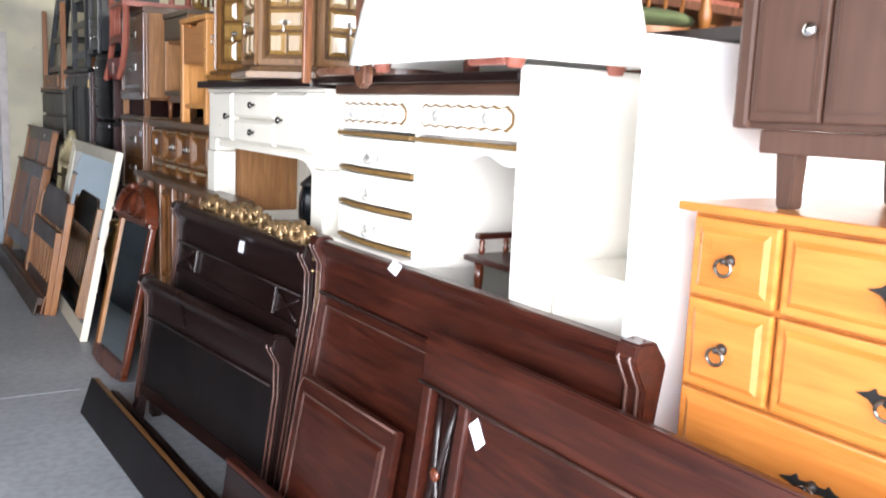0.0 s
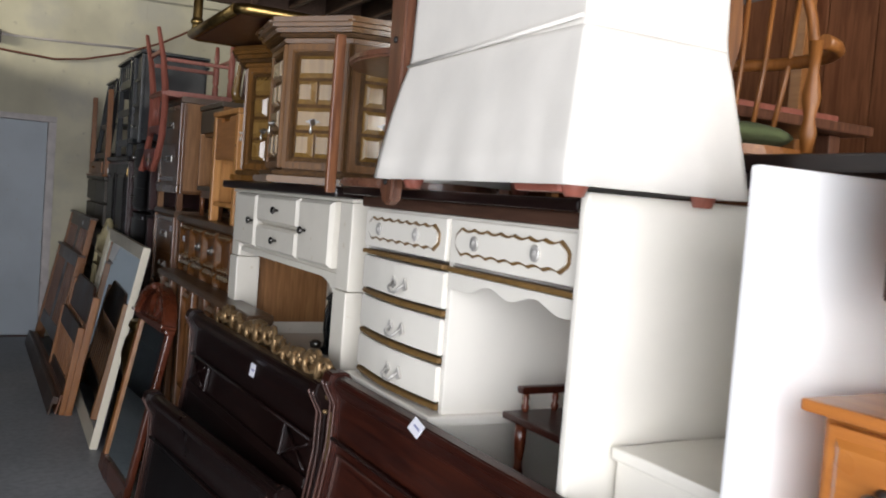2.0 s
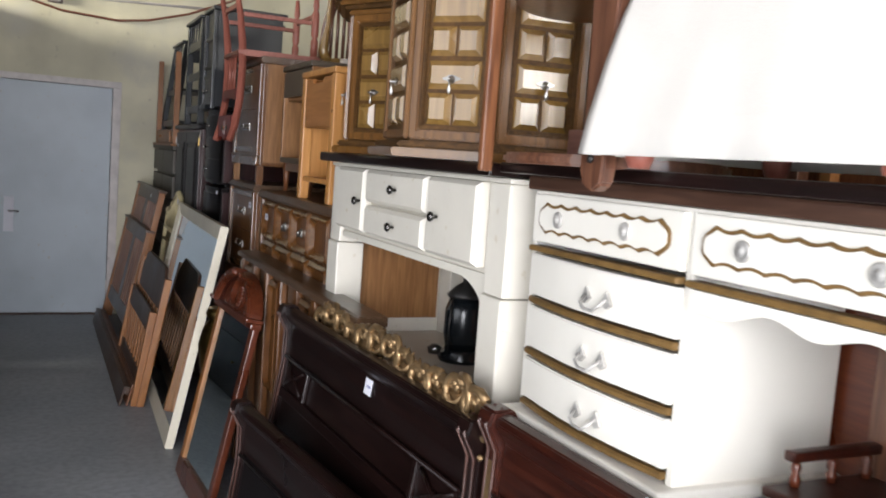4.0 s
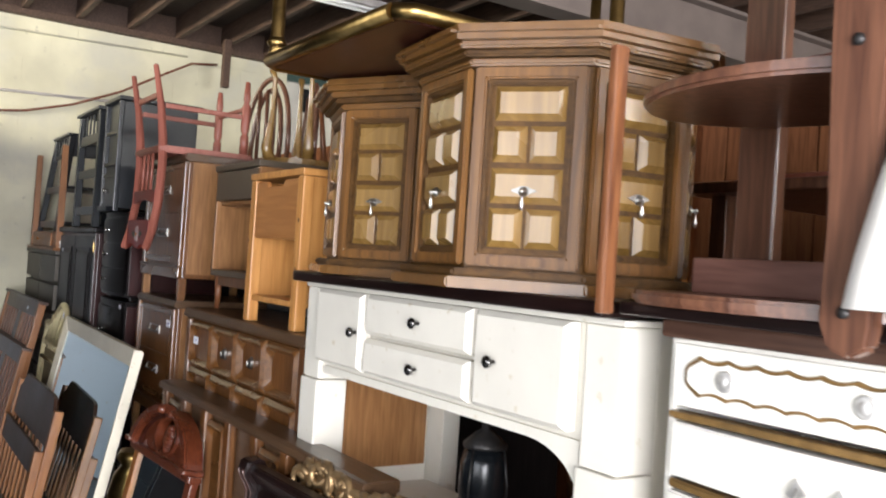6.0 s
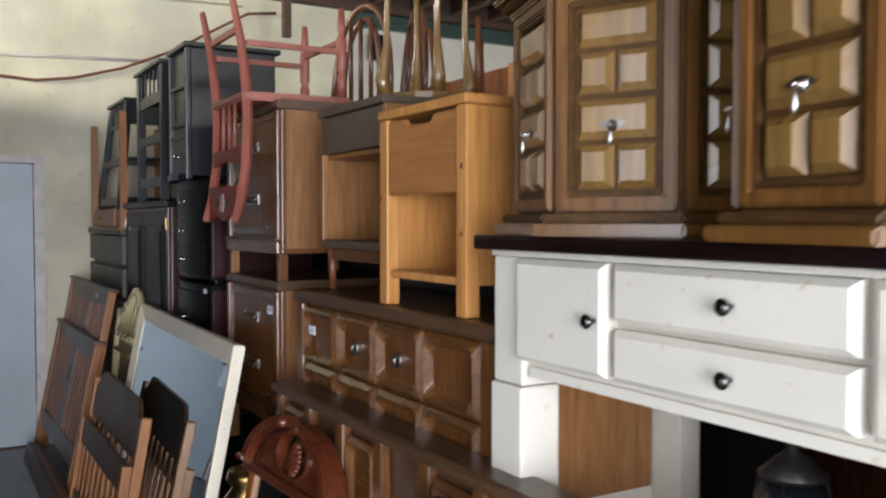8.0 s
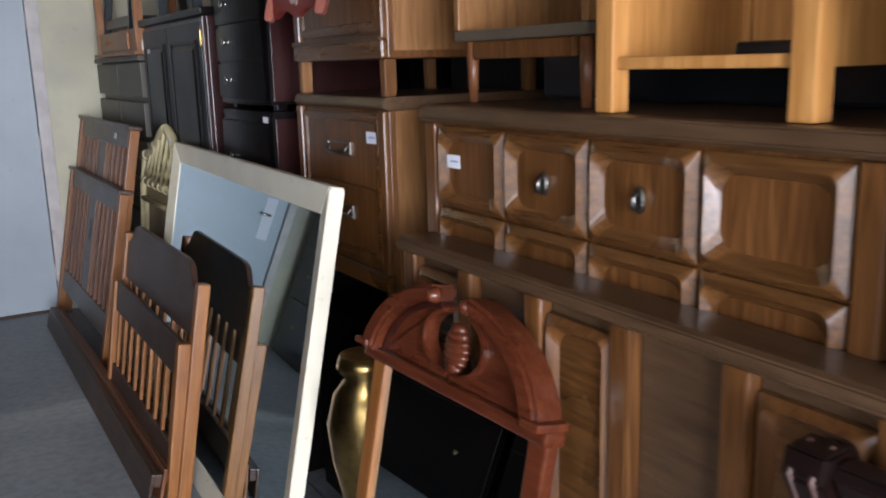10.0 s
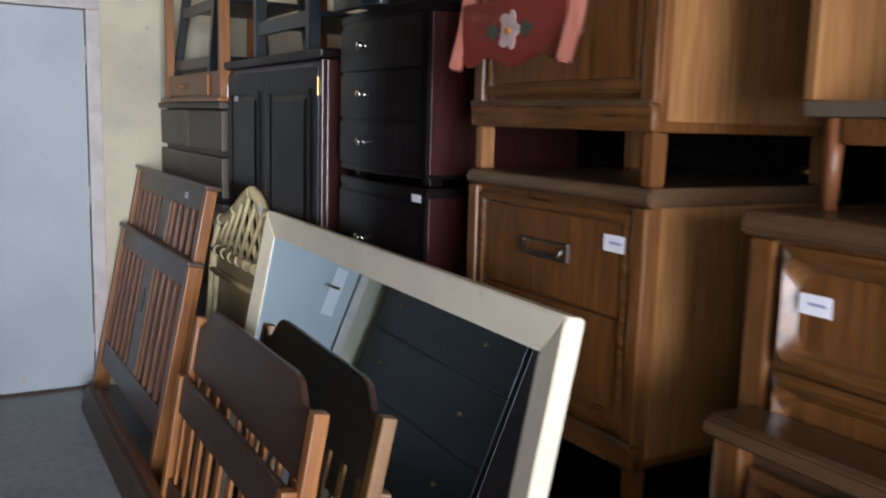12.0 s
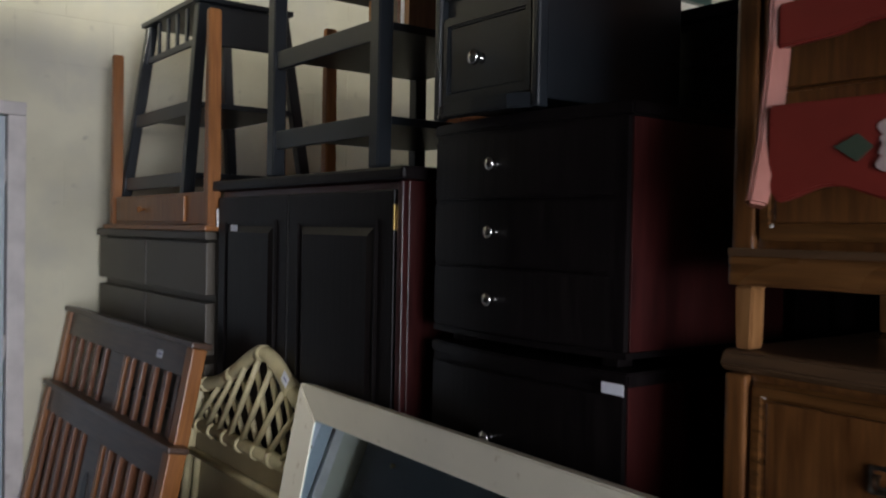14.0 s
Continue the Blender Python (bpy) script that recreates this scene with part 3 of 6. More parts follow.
def provincial_desk(at):
    t = thing("desk", at, "ivory french provincial desk with gilt lines and silver handles", "desk")
    # y counted from the middle: pedestal on +y, kneehole on -y
    d = 0.5
    part("top", bx(-0.012, d, -0.59, 0.54, 0.735, 0.765, 0.006), M_BROWNLAM, t, "dark brown desk top")
    part("side_panel", bx(0.006, d, 0.515, 0.53, 0.1, 0.734, 0.003), M_WHITE, t)
    part("pedestal_side", bx(0.006, 0.365, -0.026, -0.006, 0.1, 0.734, 0.003), M_WHITE, t)
    part("end_gable", bx(-0.042, d + 0.1, -0.617, -0.592, 0.0, 0.803, 0.012), M_WHITE, t, "ivory full-depth end panel")
    part("back_panel", bx(0.353, 0.363, -0.0055, 0.515, 0.1, 0.734, 0.001), M_WHITE, t)
    part("front_rail", bx(0.004, 0.03, -0.591, 0.515, 0.71, 0.734, 0.002), M_WHITE, t)
    # top drawers with gilt scalloped rings
    for y0, y1 in ((-0.004, 0.513), (-0.56, -0.028)):
        f = part("drawer", bx(-0.006, 0.014, y0, y1, 0.626, 0.735 - 0.008, 0.004), M_WHITE, t)
        ring = scallop_ring(y0 + 0.03, y1 - 0.03, 0.648, 0.708, 7)
        part("gilt_moulding", prism(ring, -0.0095, -0.0065, "x"), M_GILT, f)
        inner = [((y - (y0 + y1) / 2) * 0.965 + (y0 + y1) / 2, (z - 0.678) * 0.80 + 0.678) for y, z in ring]
        part("drawer_field", prism(inner, -0.013, -0.0066, "x"), M_WHITE, f)
        for k in ((0.165, 0.745) if y0 > -0.1 else (0.19, 0.78)):
            kn = part("rosette", lathe([(0.017, 0), (0.017, 0.004), (0.014, 0.006), (0.012, 0.004), (0.008, 0.008), (0.002, 0.01)], (-0.013, y1 - 0.05 - (y1 - y0 - 0.1) * k, 0.678), "-x", 12), M_SILVER, f, "antiqued silver rosette pull")
    for y0, y1 in ((-0.004, 0.513), (-0.56, -0.028)):
        part("gilt_line", bx(-0.012, 0.02, y0, y1, 0.605, 0.617, 0.004), M_GILT, t)
    # three bow-fronted drawers
    def bowed(z0, z1, out):
        return prism([(0.016, -0.004), (0.016, 0.513)] + [(-0.004 - out * math.sin(math.pi * i / 10), 0.513 - 0.517 * i / 10) for i in range(11)], z0, z1, "z", 0.003)
    lines = (0.612, 0.499, 0.386, 0.274)
    for z0, z1 in zip(lines[1:], lines):
        f = part("drawer", bowed(z0 + 0.013, z1 - 0.013, 0.018), M_WHITE, t)
        bail(f, 0.21, z0 + 0.045, -0.022, 1.0)
        part("gilt_line", bowed(z0 - 0.0065, z0 + 0.0065, 0.022), M_GILT, t)
    part("base_moulding", bx(-0.04, d, -0.046, 0.53, 0.236, 0.262, 0.01), M_WHITE, t)
    part("plinth", bx(-0.012, d, -0.026, 0.52, 0.0, 0.235, 0.004), M_WHITE, t)
    # scalloped kneehole apron
    top = [(-0.591, 0.602), (-0.028, 0.602)]
    low = []
    for i in range(33):
        u = i / 32
        low.append((-0.028 - 0.563 * u, 0.578 + 0.009 * math.cos(u * 6 * math.pi) - 0.026 * abs(2 * u - 1) ** 4))
    part("apron", prism(top[:1] + top[1:] + low, -0.002, 0.014, "x"), M_WHITE, t)
    return t


DESK = provincial_desk((1.246, 2.225, 0.797))
DESK.matrix_basis = pose(1.246, 2.225, 0.797, 0, 0, -0.6) @ Matrix.Diagonal((1.0, 0.945, 1.0, 1.0))
kc = thing("red_chest", (1.625, 1.87, 0.79), "red-brown wooden chest behind the desk", "chest")
part("body", bx(0.0, 0.3, -0.26, 0.4, 0.0, 0.7, 0.006), M_MAHOGRED, kc)
part("stile", bx(-0.016, -0.0005, 0.2, 0.25, 0.0, 0.7, 0.005), M_STAINPINE, kc)
support(1.61, 1.6, 2.3, 0.789, 0.4)

# child's table in the kneehole
small = thing("spindle_table", (1.37, 1.9, 0.797), "small red-brown table with a spindle gallery", "table")
part("tabletop", bx(0.0, 0.25, -0.24, 0.22, 0.27, 0.287, 0.006), M_MAHOG, small)
for x, y in ((0.03, 0.18), (0.03, -0.2), (0.215, 0.18), (0.215, -0.2)):
    part("leg", lathe([(0.011, 0), (0.013, 0.05), (0.009, 0.08), (0.016, 0.13), (0.009, 0.17), (0.014, 0.22), (0.014, 0.269)], (x, y, 0.0)), M_MAHOGRED, small)
part("gallery_rail", bx(0.03, 0.24, 0.185, 0.21, 0.331, 0.349, 0.006), M_MAHOG, small)
for x in (0.05, 0.135, 0.22):
    part("spindle", lathe([(0.007, 0.0), (0.01, 0.012), (0.006, 0.022), (0.009, 0.034), (0.006, 0.044)], (x, 0.198, 0.287)), M_MAHOGRED, small)
tag(1.368, 1.83, 1.074, 0.05, 0.02)

# dark slab tops that carry the second tier
slab = solid("tabletop", bx(1.19, 1.9, 2.83, 4.13, 1.552, 1.583, 0.008), M_MAHOGDK, "dark mahogany table top laid on the sideboard", "table top")
slab2 = solid("tabletop", bx(1.2, 1.9, 1.67, 2.8, 1.563, 1.587, 0.008), M_MAHOGDK, "dark table top laid on the ivory desk", "table top")

# octagonal commodes
def commode(centre, angle):
    """Eight-sided commode; angle: the compass of its first face's normal in degrees."""
    t = thing("commode", (centre[0], centre[1], 1.584), "eight-sided golden oak commode with block-panelled doors and drop pulls", "commode", "octagonal commodes")
    def octa(ap, z0, z1, bev=0.0):
        r = ap / math.cos(math.pi / 8)
        pts = [(r * math.cos(radians(angle + 22.5 + 45 * i)), r * math.sin(radians(angle + 22.5 + 45 * i))) for i in range(8)]
        return prism(pts, z0, z1, "z", bev)
    part("plinth", octa(0.335, 0.0, 0.022, 0.004), M_OAKMOULD, t)
    part("base_moulding", octa(0.318, 0.0225, 0.04, 0.005), M_OAKDARK, t)
    part("body", octa(0.285, 0.0405, 0.475), M_OAKDARK, t)
    part("cornice", octa(0.304, 0.446, 0.461, 0.005), M_OAKMOULD, t)
    part("cornice", octa(0.320, 0.4615, 0.474, 0.004), M_OAKDARK, t)
    part("cornice", octa(0.336, 0.4745, 0.489, 0.005), M_OAKMOULD, t)
    part("top", octa(0.358, 0.4895, 0.52, 0.012), M_OAKMOULD, t)
    for i in range(8):
        a = angle + 45 * i
        m = pose(0, 0, 0, 0, 0, a - 180) @ Matrix.Translation((-0.285, 0, 0))
        half = 0.285 * math.tan(math.pi / 8)
        def on(bm):
            bm.transform(m)
            return bm
        f = part("door", on(ringframe(-0.014, 0.0, -half + 0.004, half - 0.004, 0.046, 0.445, 0.024, 0.004)), M_OAKGOLD, t)
        part("moulding", on(ringframe(-0.010, 0.0, -half + 0.029, half - 0.029, 0.071, 0.42, 0.010, 0.003)), M_OAKDARK, f)
        yb = half - 0.043
        rows = ((0.338, 0.407, 1), (0.255, 0.328, 2), (0.173, 0.243, 1), (0.085, 0.163, 2))
        for z0, z1, n in rows:
            for k in range(n):
                w = 2 * yb / n
                y0 = -yb + w * k
                part("block_panel", on(raised(-0.001, y0 + 0.003, y0 + w - 0.003, z0, z1, 0.014, 0.013)), M_OAKPANEL, f)
        kb = bmesh.new()
        lathe([(0.011, 0), (0.011, 0.003), (0.005, 0.006), (0.003, 0.013), (0.005, 0.016), (0.002, 0.019)], (-0.014, 0, 0.196), "-x", 10, kb)
        part("pull", on(kb), M_AGED, f, "aged metal drop pull")
        part("escutcheon", on(prism([(0.026 * math.cos(b) * (1 + 0.25 * math.cos(4 * b)) * 0.8, 0.198 + 0.009 * math.sin(b)) for b in [2 * math.pi * q / 20 for q in range(20)]], -0.0175, -0.0145, "x")), M_PEWTER, f)
        part("drop", on(lathe([(0.002, 0.036), (0.002, 0.025), (0.005, 0.01), (0.003, 0.002), (0.001, 0)], (-0.027, 0, 0.159), "z", 8)), M_AGED, f)
    return t


commode((1.43, 3.25), 217.7)
commode((1.51, 3.885), 206.0)

# brass-framed table lying upside down on the commodes
bt = thing("brass_table", (0.97, 3.9, 2.105), "brass-framed table upside down with a dark wooden top", "table")
part("tabletop", bx(0.015, 1.15, -0.66, -0.015, 0.006, 0.03, 0.004), M_MAHOG, bt)
part("rim", tube([(0.0, -0.66, 0.02), (0.0, -0.03, 0.02), (0.03, 0.0, 0.02), (1.15, 0.0, 0.02)], 0.018, 12), M_BRASS, bt)
part("rim", tube([(0.0, -0.66, 0.02), (0.03, -0.69, 0.02), (1.15, -0.69, 0.02)], 0.018, 12), M_BRASS, bt)
for x, y in ((0.02, -0.02), (0.6, -0.67), (1.13, -0.02)):
    part("leg", tube([(x, y, 0.02), (x, y, 0.06), (x, y, 0.75)], [0.026, 0.018, 0.018], 12), M_BRASS, bt)
    part("collar", lathe([(0.02, 0.06), (0.026, 0.07), (0.02, 0.085)], (x, y, 0)), M_BRASS, bt)

# half-round shelf stand
def halfround(cx, cy, r, z0, z1, depth):
    return prism([(cx + 0.165 + 0.2 * math.cos(a), cy + (r + 0.055) * math.sin(a)) for a in [2 * math.pi * i / 40 for i in range(40)]], z0, z1, "z", 0.006)


st = thing("shelf_stand", (1.16, 2.56, 1.585), "dark-stained pine stand with half-round shelves and bolted sides", "shelf")
part("side_post", bx(-0.016, 0.014, 0.222, 0.24, -0.022, 0.43, 0.005), M_MISSION, st)
part("side_plank", prism([(-0.25 + u, v) for u, v in ((0.0, 0.0), (0.005, -0.028), (0.03, -0.042), (0.06, -0.032), (0.072, 0.0), (0.068, 0.12), (0.075, 0.32), (0.085, 0.8), (0.005, 0.8), (-0.005, 0.35), (0.002, 0.1))], -0.03, 0.0, "x", 0.005), M_STAINPINE, st)
for z in (0.0, 0.33):
    part("half_round_shelf", halfround(0.0, 0.0, 0.214, z, z + 0.022, 0.36), M_STAINPINE, st)
    part("rear_rail", bx(0.2, 0.22, -0.17, 0.221, z + 0.0225, z + 0.085, 0.004), M_STAINRAIL, st, "worn reddish back rail")
part("rear_post", bx(0.34, 0.37, 0.16, 0.245, -0.0, 0.8, 0.004), M_STAINPINE, st)
for z in (0.015, 0.355, 0.52):
    part("bolt", lathe([(0.008, 0.0), (0.008, 0.004), (0.003, 0.007)], (-0.0305, -0.215, z), "-x"), M_IRON, st)

# slipcovered chair
def slipcover(at):
    t = thing("slipcovered_chair", at, "armchair under a cream canvas slipcover with a pleated skirt", "armchair")
    def wall(rows, closed_cols):
        bm = bmesh.new()
        grid = []
        for z, inset, amp in rows:
            ring = []
            n = closed_cols
            per = [(0, 0.0), (0.0, 0.8), (0.44, 0.8), (0.44, 0.0)]
            path = []
            for (xa, ya), (xb, yb), k in ((per[3], per[0], 36), (per[0], per[1], 60), (per[1], per[2], 36), (per[2], per[3], 60)):
                for i in range(k):
                    path.append((xa + (xb - xa) * i / k, ya + (yb - ya) * i / k))
            cx, cy = 0.22, 0.4
            for i, (px, py) in enumerate(path):
                fold = 0.5 * amp * (0.35 * math.sin(i * 0.27 + 3.2 * noise.noise((i * 0.05, 0, 7))) + 2.0 * noise.noise((i * 0.09, z * 2, 2)))
                sx, sy = (cx - px), (cy - py)
                nx = -1 if px < 0.001 else (1 if px > 0.439 else 0)
                ny = -1 if py < 0.001 else (1 if py > 0.799 else 0)
                ring.append(bm.verts.new((px + inset * (1 if px < cx else -1) * min(1, abs(sx) / 0.22) + nx * fold, py + inset * (1 if py < cy else -1) * min(1, abs(sy) / 0.4) + ny * fold, z)))
            grid.append(ring)
        for a, b in zip(grid, grid[1:]):
            for i in range(len(a)):
                f = bm.faces.new((a[i], a[(i + 1) % len(a)], b[(i + 1) % len(b)], b[i]))
                f.smooth = True
        return bm, grid
    bm, _ = wall([(0.0, 0.0, 0.0125), (0.06, 0.008, 0.0115), (0.15, 0.022, 0.008), (0.22, 0.035, 0.004), (0.262, 0.045, 0.001), (0.272, 0.047, 0.0)], 0)
    sk = part("skirt", bm, M_CLOTH, t, "pleated cream canvas skirt")
    md = sk.modifiers.new("thick", "SOLIDIFY")
    md.thickness = 0.003
    bm, g = wall([(0.262, 0.05, 0.0), (0.272, 0.044, 0.0), (0.29, 0.046, 0.0005), (0.45, 0.05, 0.001), (0.62, 0.056, 0.001), (0.68, 0.075, 0.0), (0.7, 0.11, 0.0)], 0)
    bm.faces.new(g[-1])
    part("cover", bm, M_CLOTH, t, "cream canvas cover")
    part("seam", tube([(0.037, 0.05, 0.285), (0.037, 0.4, 0.272), (0.037, 0.75, 0.262)], 0.004, 6), M_CLOTH, t)
    for x, y in ((0.06, 0.06), (0.06, 0.72), (0.38, 0.06), (0.38, 0.72)):
        part("foot", lathe([(0.018, -0.018), (0.026, 0.0), (0.028, 0.03), (0.02, 0.04)], (x, y, 0)), M_PINKWOOD, t, "pinkish wooden foot")
    part("base_rail", bx(0.03, 0.06, 0.07, 0.22, -0.012, 0.03, 0.008), M_PINKWOOD, t, "pinkish wooden base rail")
    return t


SLIP = slipcover((1.095, 1.565, 1.606))
SLIP.matrix_basis = pose(1.095, 1.565, 1.606) @ Matrix.Diagonal((0.93, 0.9375, 1.0, 1.0))

# white boxes beside the desk
wp = thing("white_cabinet", (1.215, 1.098, 0.0), "glossy white laminate cabinet standing on end", "cabinet")
part("end_panel", bx(0.0, 1.1, 0.182, 0.204, 0.0, 1.65, 0.012), M_GLOSSWHITE, wp)
part("body", bx(0.02, 1.08, 0.2045, 0.215, 0.02, 1.61, 0.004), M_WHITE, wp)
wb = thing("white_chest", (1.3, 1.475, 0.0), "low white chest between the cabinet and the desk", "chest")
part("body", bx(0.0, 0.5, -0.155, 0.15, 0.0, 1.12, 0.006), M_WHITE, wb)
part("top", bx(-0.012, 0.5, -0.158, 0.152, 1.1205, 1.145, 0.006), M_WHITE, wb)

# orange maple chest
def maple_chest(at):
    t = thing("maple_chest", at, "orange maple chest of drawers with dark iron pulls", "chest of drawers")
    w, d, h = 0.92, 0.46, 1.34
    part("body", bx(0.012, d, -w / 2, w / 2, 0.0, h - 0.019, 0.004), M_MAPLE, t)
    part("top", bx(-0.016, d, -w / 2 - 0.02, w / 2 + 0.02, h - 0.018, h, 0.007), M_MAPLE, t)
    z = h - 0.026
    for hh, split in ((0.153, 2), (0.173, 2), (0.19, 1), (0.22, 1), (0.24, 1), (0.24, 1)):
        for y0, y1 in (((0.258, 0.444), (-0.444, 0.246)) if split == 2 else ((-0.444, 0.444),)):
            f = part("drawer", bx(-0.006, 0.0115, y0, y1, z - hh + 0.008, z, 0.006), M_MAPLE, t)
            part("drawer_field", raised(-0.006, y0 + 0.016, y1 - 0.016, z - hh + 0.024, z - 0.016, 0.006, 0.01), M_MAPLE, f)
            zc = z - hh / 2
            pulls = ((y0 + y1) / 2,) if y1 - y0 < 0.4 else (y0 + 0.22, y1 - (0.22 if split == 2 else 0.3))
            for yc in pulls:
                kb = lathe([(0.012, 0), (0.01, 0.006), (0.004, 0.012), (0.006, 0.02), (0.001, 0.023)], (-0.012, yc, zc + 0.006), "-x", 10)
                pl = part("pull", kb, M_IRON, f, "dark iron ring pull")
                ring = [(-0.03, yc + 0.018 * math.cos(a), zc - 0.006 + 0.015 * math.sin(a)) for a in [2 * math.pi * i / 14 for i in range(15)]]
                part("ring", tube(ring, 0.0032, 6), M_PEWTER, pl)
                if y1 - y0 > 0.4:
                    for k in (-1, 1):
                        part("strap", prism([(yc, zc + 0.012), (yc + k * 0.025, zc + 0.012), (yc + k * 0.03, zc + 0.02), (yc + k * 0.04, zc + 0.012), (yc + k * 0.062, zc + 0.006), (yc + k * 0.04, zc), (yc + k * 0.03, zc - 0.008), (yc + k * 0.025, zc), (yc, zc)], -0.0145, -0.0121, "x"), M_IRON, pl)
        z -= hh
    return t


maple_chest((1.25, 0.715, 0.0))

bc = thing("brown_cabinet", (1.285, 0.825, 1.341), "dark brown nightstand on tapered legs", "nightstand")
part("body", bx(0.004, 0.4, -0.29, 0.29, 0.137, 0.44, 0.006), M_BROWNCAB, bc)
part("side_post", bx(-0.012, 0.02, 0.262, 0.296, 0.137, 0.44, 0.008), M_BROWNCAB, bc)
for y0, y1 in ((0.118, 0.258), (-0.03, 0.112), (-0.258, -0.036)):
    f = part("door", bx(-0.012, 0.003, y0, y1, 0.15, 0.43, 0.004), M_BROWNCAB, bc)
    part("door_field", ringframe(-0.015, -0.012, y0 + 0.012, y1 - 0.012, 0.165, 0.415, 0.004, 0.001), M_BROWNCAB, f)
    part("knob", lathe(KNOB, (-0.012, y0 + 0.02, 0.3), "-x"), M_NICKEL, f)
part("apron", bx(0.012, 0.38, -0.25, 0.25, 0.095, 0.1365, 0.004), M_BROWNCAB, bc)
part("top", bx(-0.02, 0.41, -0.3, 0.3, 0.4405, 0.462, 0.006), M_BROWNCAB, bc)
for x, y in ((0.02, 0.2), (0.02, -0.24), (0.35, 0.2), (0.35, -0.24)):
    part("leg", prism([(y - 0.02, 0.0), (y + 0.01, 0.0), (y + 0.024, 0.1365), (y - 0.024, 0.1365)], x, x + 0.035, "x", 0.003), M_BROWNCAB, bc)

# windsor chair with a green cushion, on a dark chest behind the white cabinet
wc_base = solid("dark_table", bx(1.56, 2.4, 1.33, 2.18, 1.665, 1.70, 0.006), M_MAHOGDK, "dark table top behind the white cabinet", "table top")
wch = thing("windsor_chair", (1.68, 1.9, 1.701), "honey oak windsor armchair with a green cushion", "chair", rz=40)
part("seat", prism([(-0.02 + 0.24 - 0.24 * math.cos(a), 0.25 * math.sin(a)) for a in [2 * math.pi * i / 28 for i in range(28)]], 0.012, 0.045, "z", 0.01), M_HONEY, wch)
cu = bmesh.new()
bmesh.ops.create_uvsphere(cu, u_segments=24, v_segments=12, radius=1)
for v in cu.verts:
    v.co = (0.22 + 0.2 * v.co.x, 0.21 * v.co.y, 0.078 + 0.036 * v.co.z + 0.006 * noise.noise(v.co * 4))
for f in cu.faces:
    f.smooth = True
part("cushion", cu, M_GREENCLOTH, wch, "dull green corduroy cushion")
for x, y in ((0.06, -0.14), (0.06, 0.14), (0.38, -0.14), (0.38, 0.14)):
    part("leg_stub", lathe([(0.016, 0.0), (0.016, 0.012)], (x, y, 0)), M_HONEY, wch)
arm = [(0.02 + 0.25 - 0.27 * math.cos(a) * 0.9, 0.29 * math.sin(a), 0.3) for a in [math.radians(62 + i * (236 / 16)) for i in range(17)]]
part("arm_rail", tube(arm, 0.017, 10), M_HONEY, wch)
bow = [(0.46, 0.24 * math.cos(a), 0.3 + 0.36 * math.sin(a)) for a in [math.pi * i / 18 for i in range(19)]]
part("bow", tube(bow, 0.014, 10), M_HONEY, wch)
for i in range(-3, 4):
    y = i * 0.06
    part("spindle", tube([(0.42, y * 0.8, 0.045), (0.45, y, 0.3), (0.46, y * 1.08, 0.3 + 0.34 * math.sqrt(max(0, 1 - (y / 0.25) ** 2)))], 0.007, 8), M_HONEY, wch)
for y in (-0.26, 0.26):
    part("arm_post", lathe([(0.013, 0.04), (0.02, 0.09), (0.013, 0.12), (0.022, 0.17), (0.012, 0.23), (0.016, 0.3)], (0.16, y * 0.92, 0.0)), M_HONEY, wch)
part("splat", prism([(-0.035, 0.05), (0.035, 0.05), (0.025, 0.2), (0.055, 0.36), (0.04, 0.6), (-0.04, 0.6), (-0.055, 0.36), (-0.025, 0.2)], 0.44, 0.452, "x"), M_HONEY, wch)

# ---- dressers with carved fields ----
def rounded(y0, y1, z0, z1, r, n=5):
    pts = []
    for cy, cz, a0 in ((y1 - r, z0 + r, -90), (y1 - r, z1 - r, 0), (y0 + r, z1 - r, 90), (y0 + r, z0 + r, 180)):
        pts += [(cy + r * math.cos(radians(a0 + 90 * i / n)), cz + r * math.sin(radians(a0 + 90 * i / n))) for i in range(n + 1)]
    return pts


def scooped(x, y0, y1, z0, z1, wall, mat, parent, field_mat):
    """A drawer front whose field is sunk behind a rounded, sloping rim."""
    bm = bmesh.new()
    n = 5
    outer = rounded(y0, y1, z0, z1, 0.004, n)
    rim = rounded(y0 + wall * 0.45, y1 - wall * 0.45, z0 + wall * 0.45, z1 - wall * 0.45, 0.02, n)
    inner = rounded(y0 + wall, y1 - wall, z0 + wall, z1 - wall, 0.034, n)
    base = [bm.verts.new((x + 0.012, y, z)) for y, z in outer]
    a = [bm.verts.new((x, y, z)) for y, z in outer]
    b = [bm.verts.new((x - 0.014, y, z)) for y, z in rim]
    c = [bm.verts.new((x + 0.008, y, z)) for y, z in inner]
    for p, q in ((base, a), (a, b), (b, c)):
        for i in range(len(p)):
            bm.faces.new((p[i], p[(i + 1) % len(p)], q[(i + 1) % len(q)], q[i]))
    bmesh.ops.recalc_face_normals(bm, faces=bm.faces[:])
    f = part("drawer", bm, mat, parent)
    part("drawer_field", prism(rounded(y0 + wall - 0.001, y1 - wall + 0.001, z0 + wall - 0.001, z1 - wall + 0.001, 0.034, n), x + 0.006, x + 0.0115, "x"), field_mat, f)
    return f


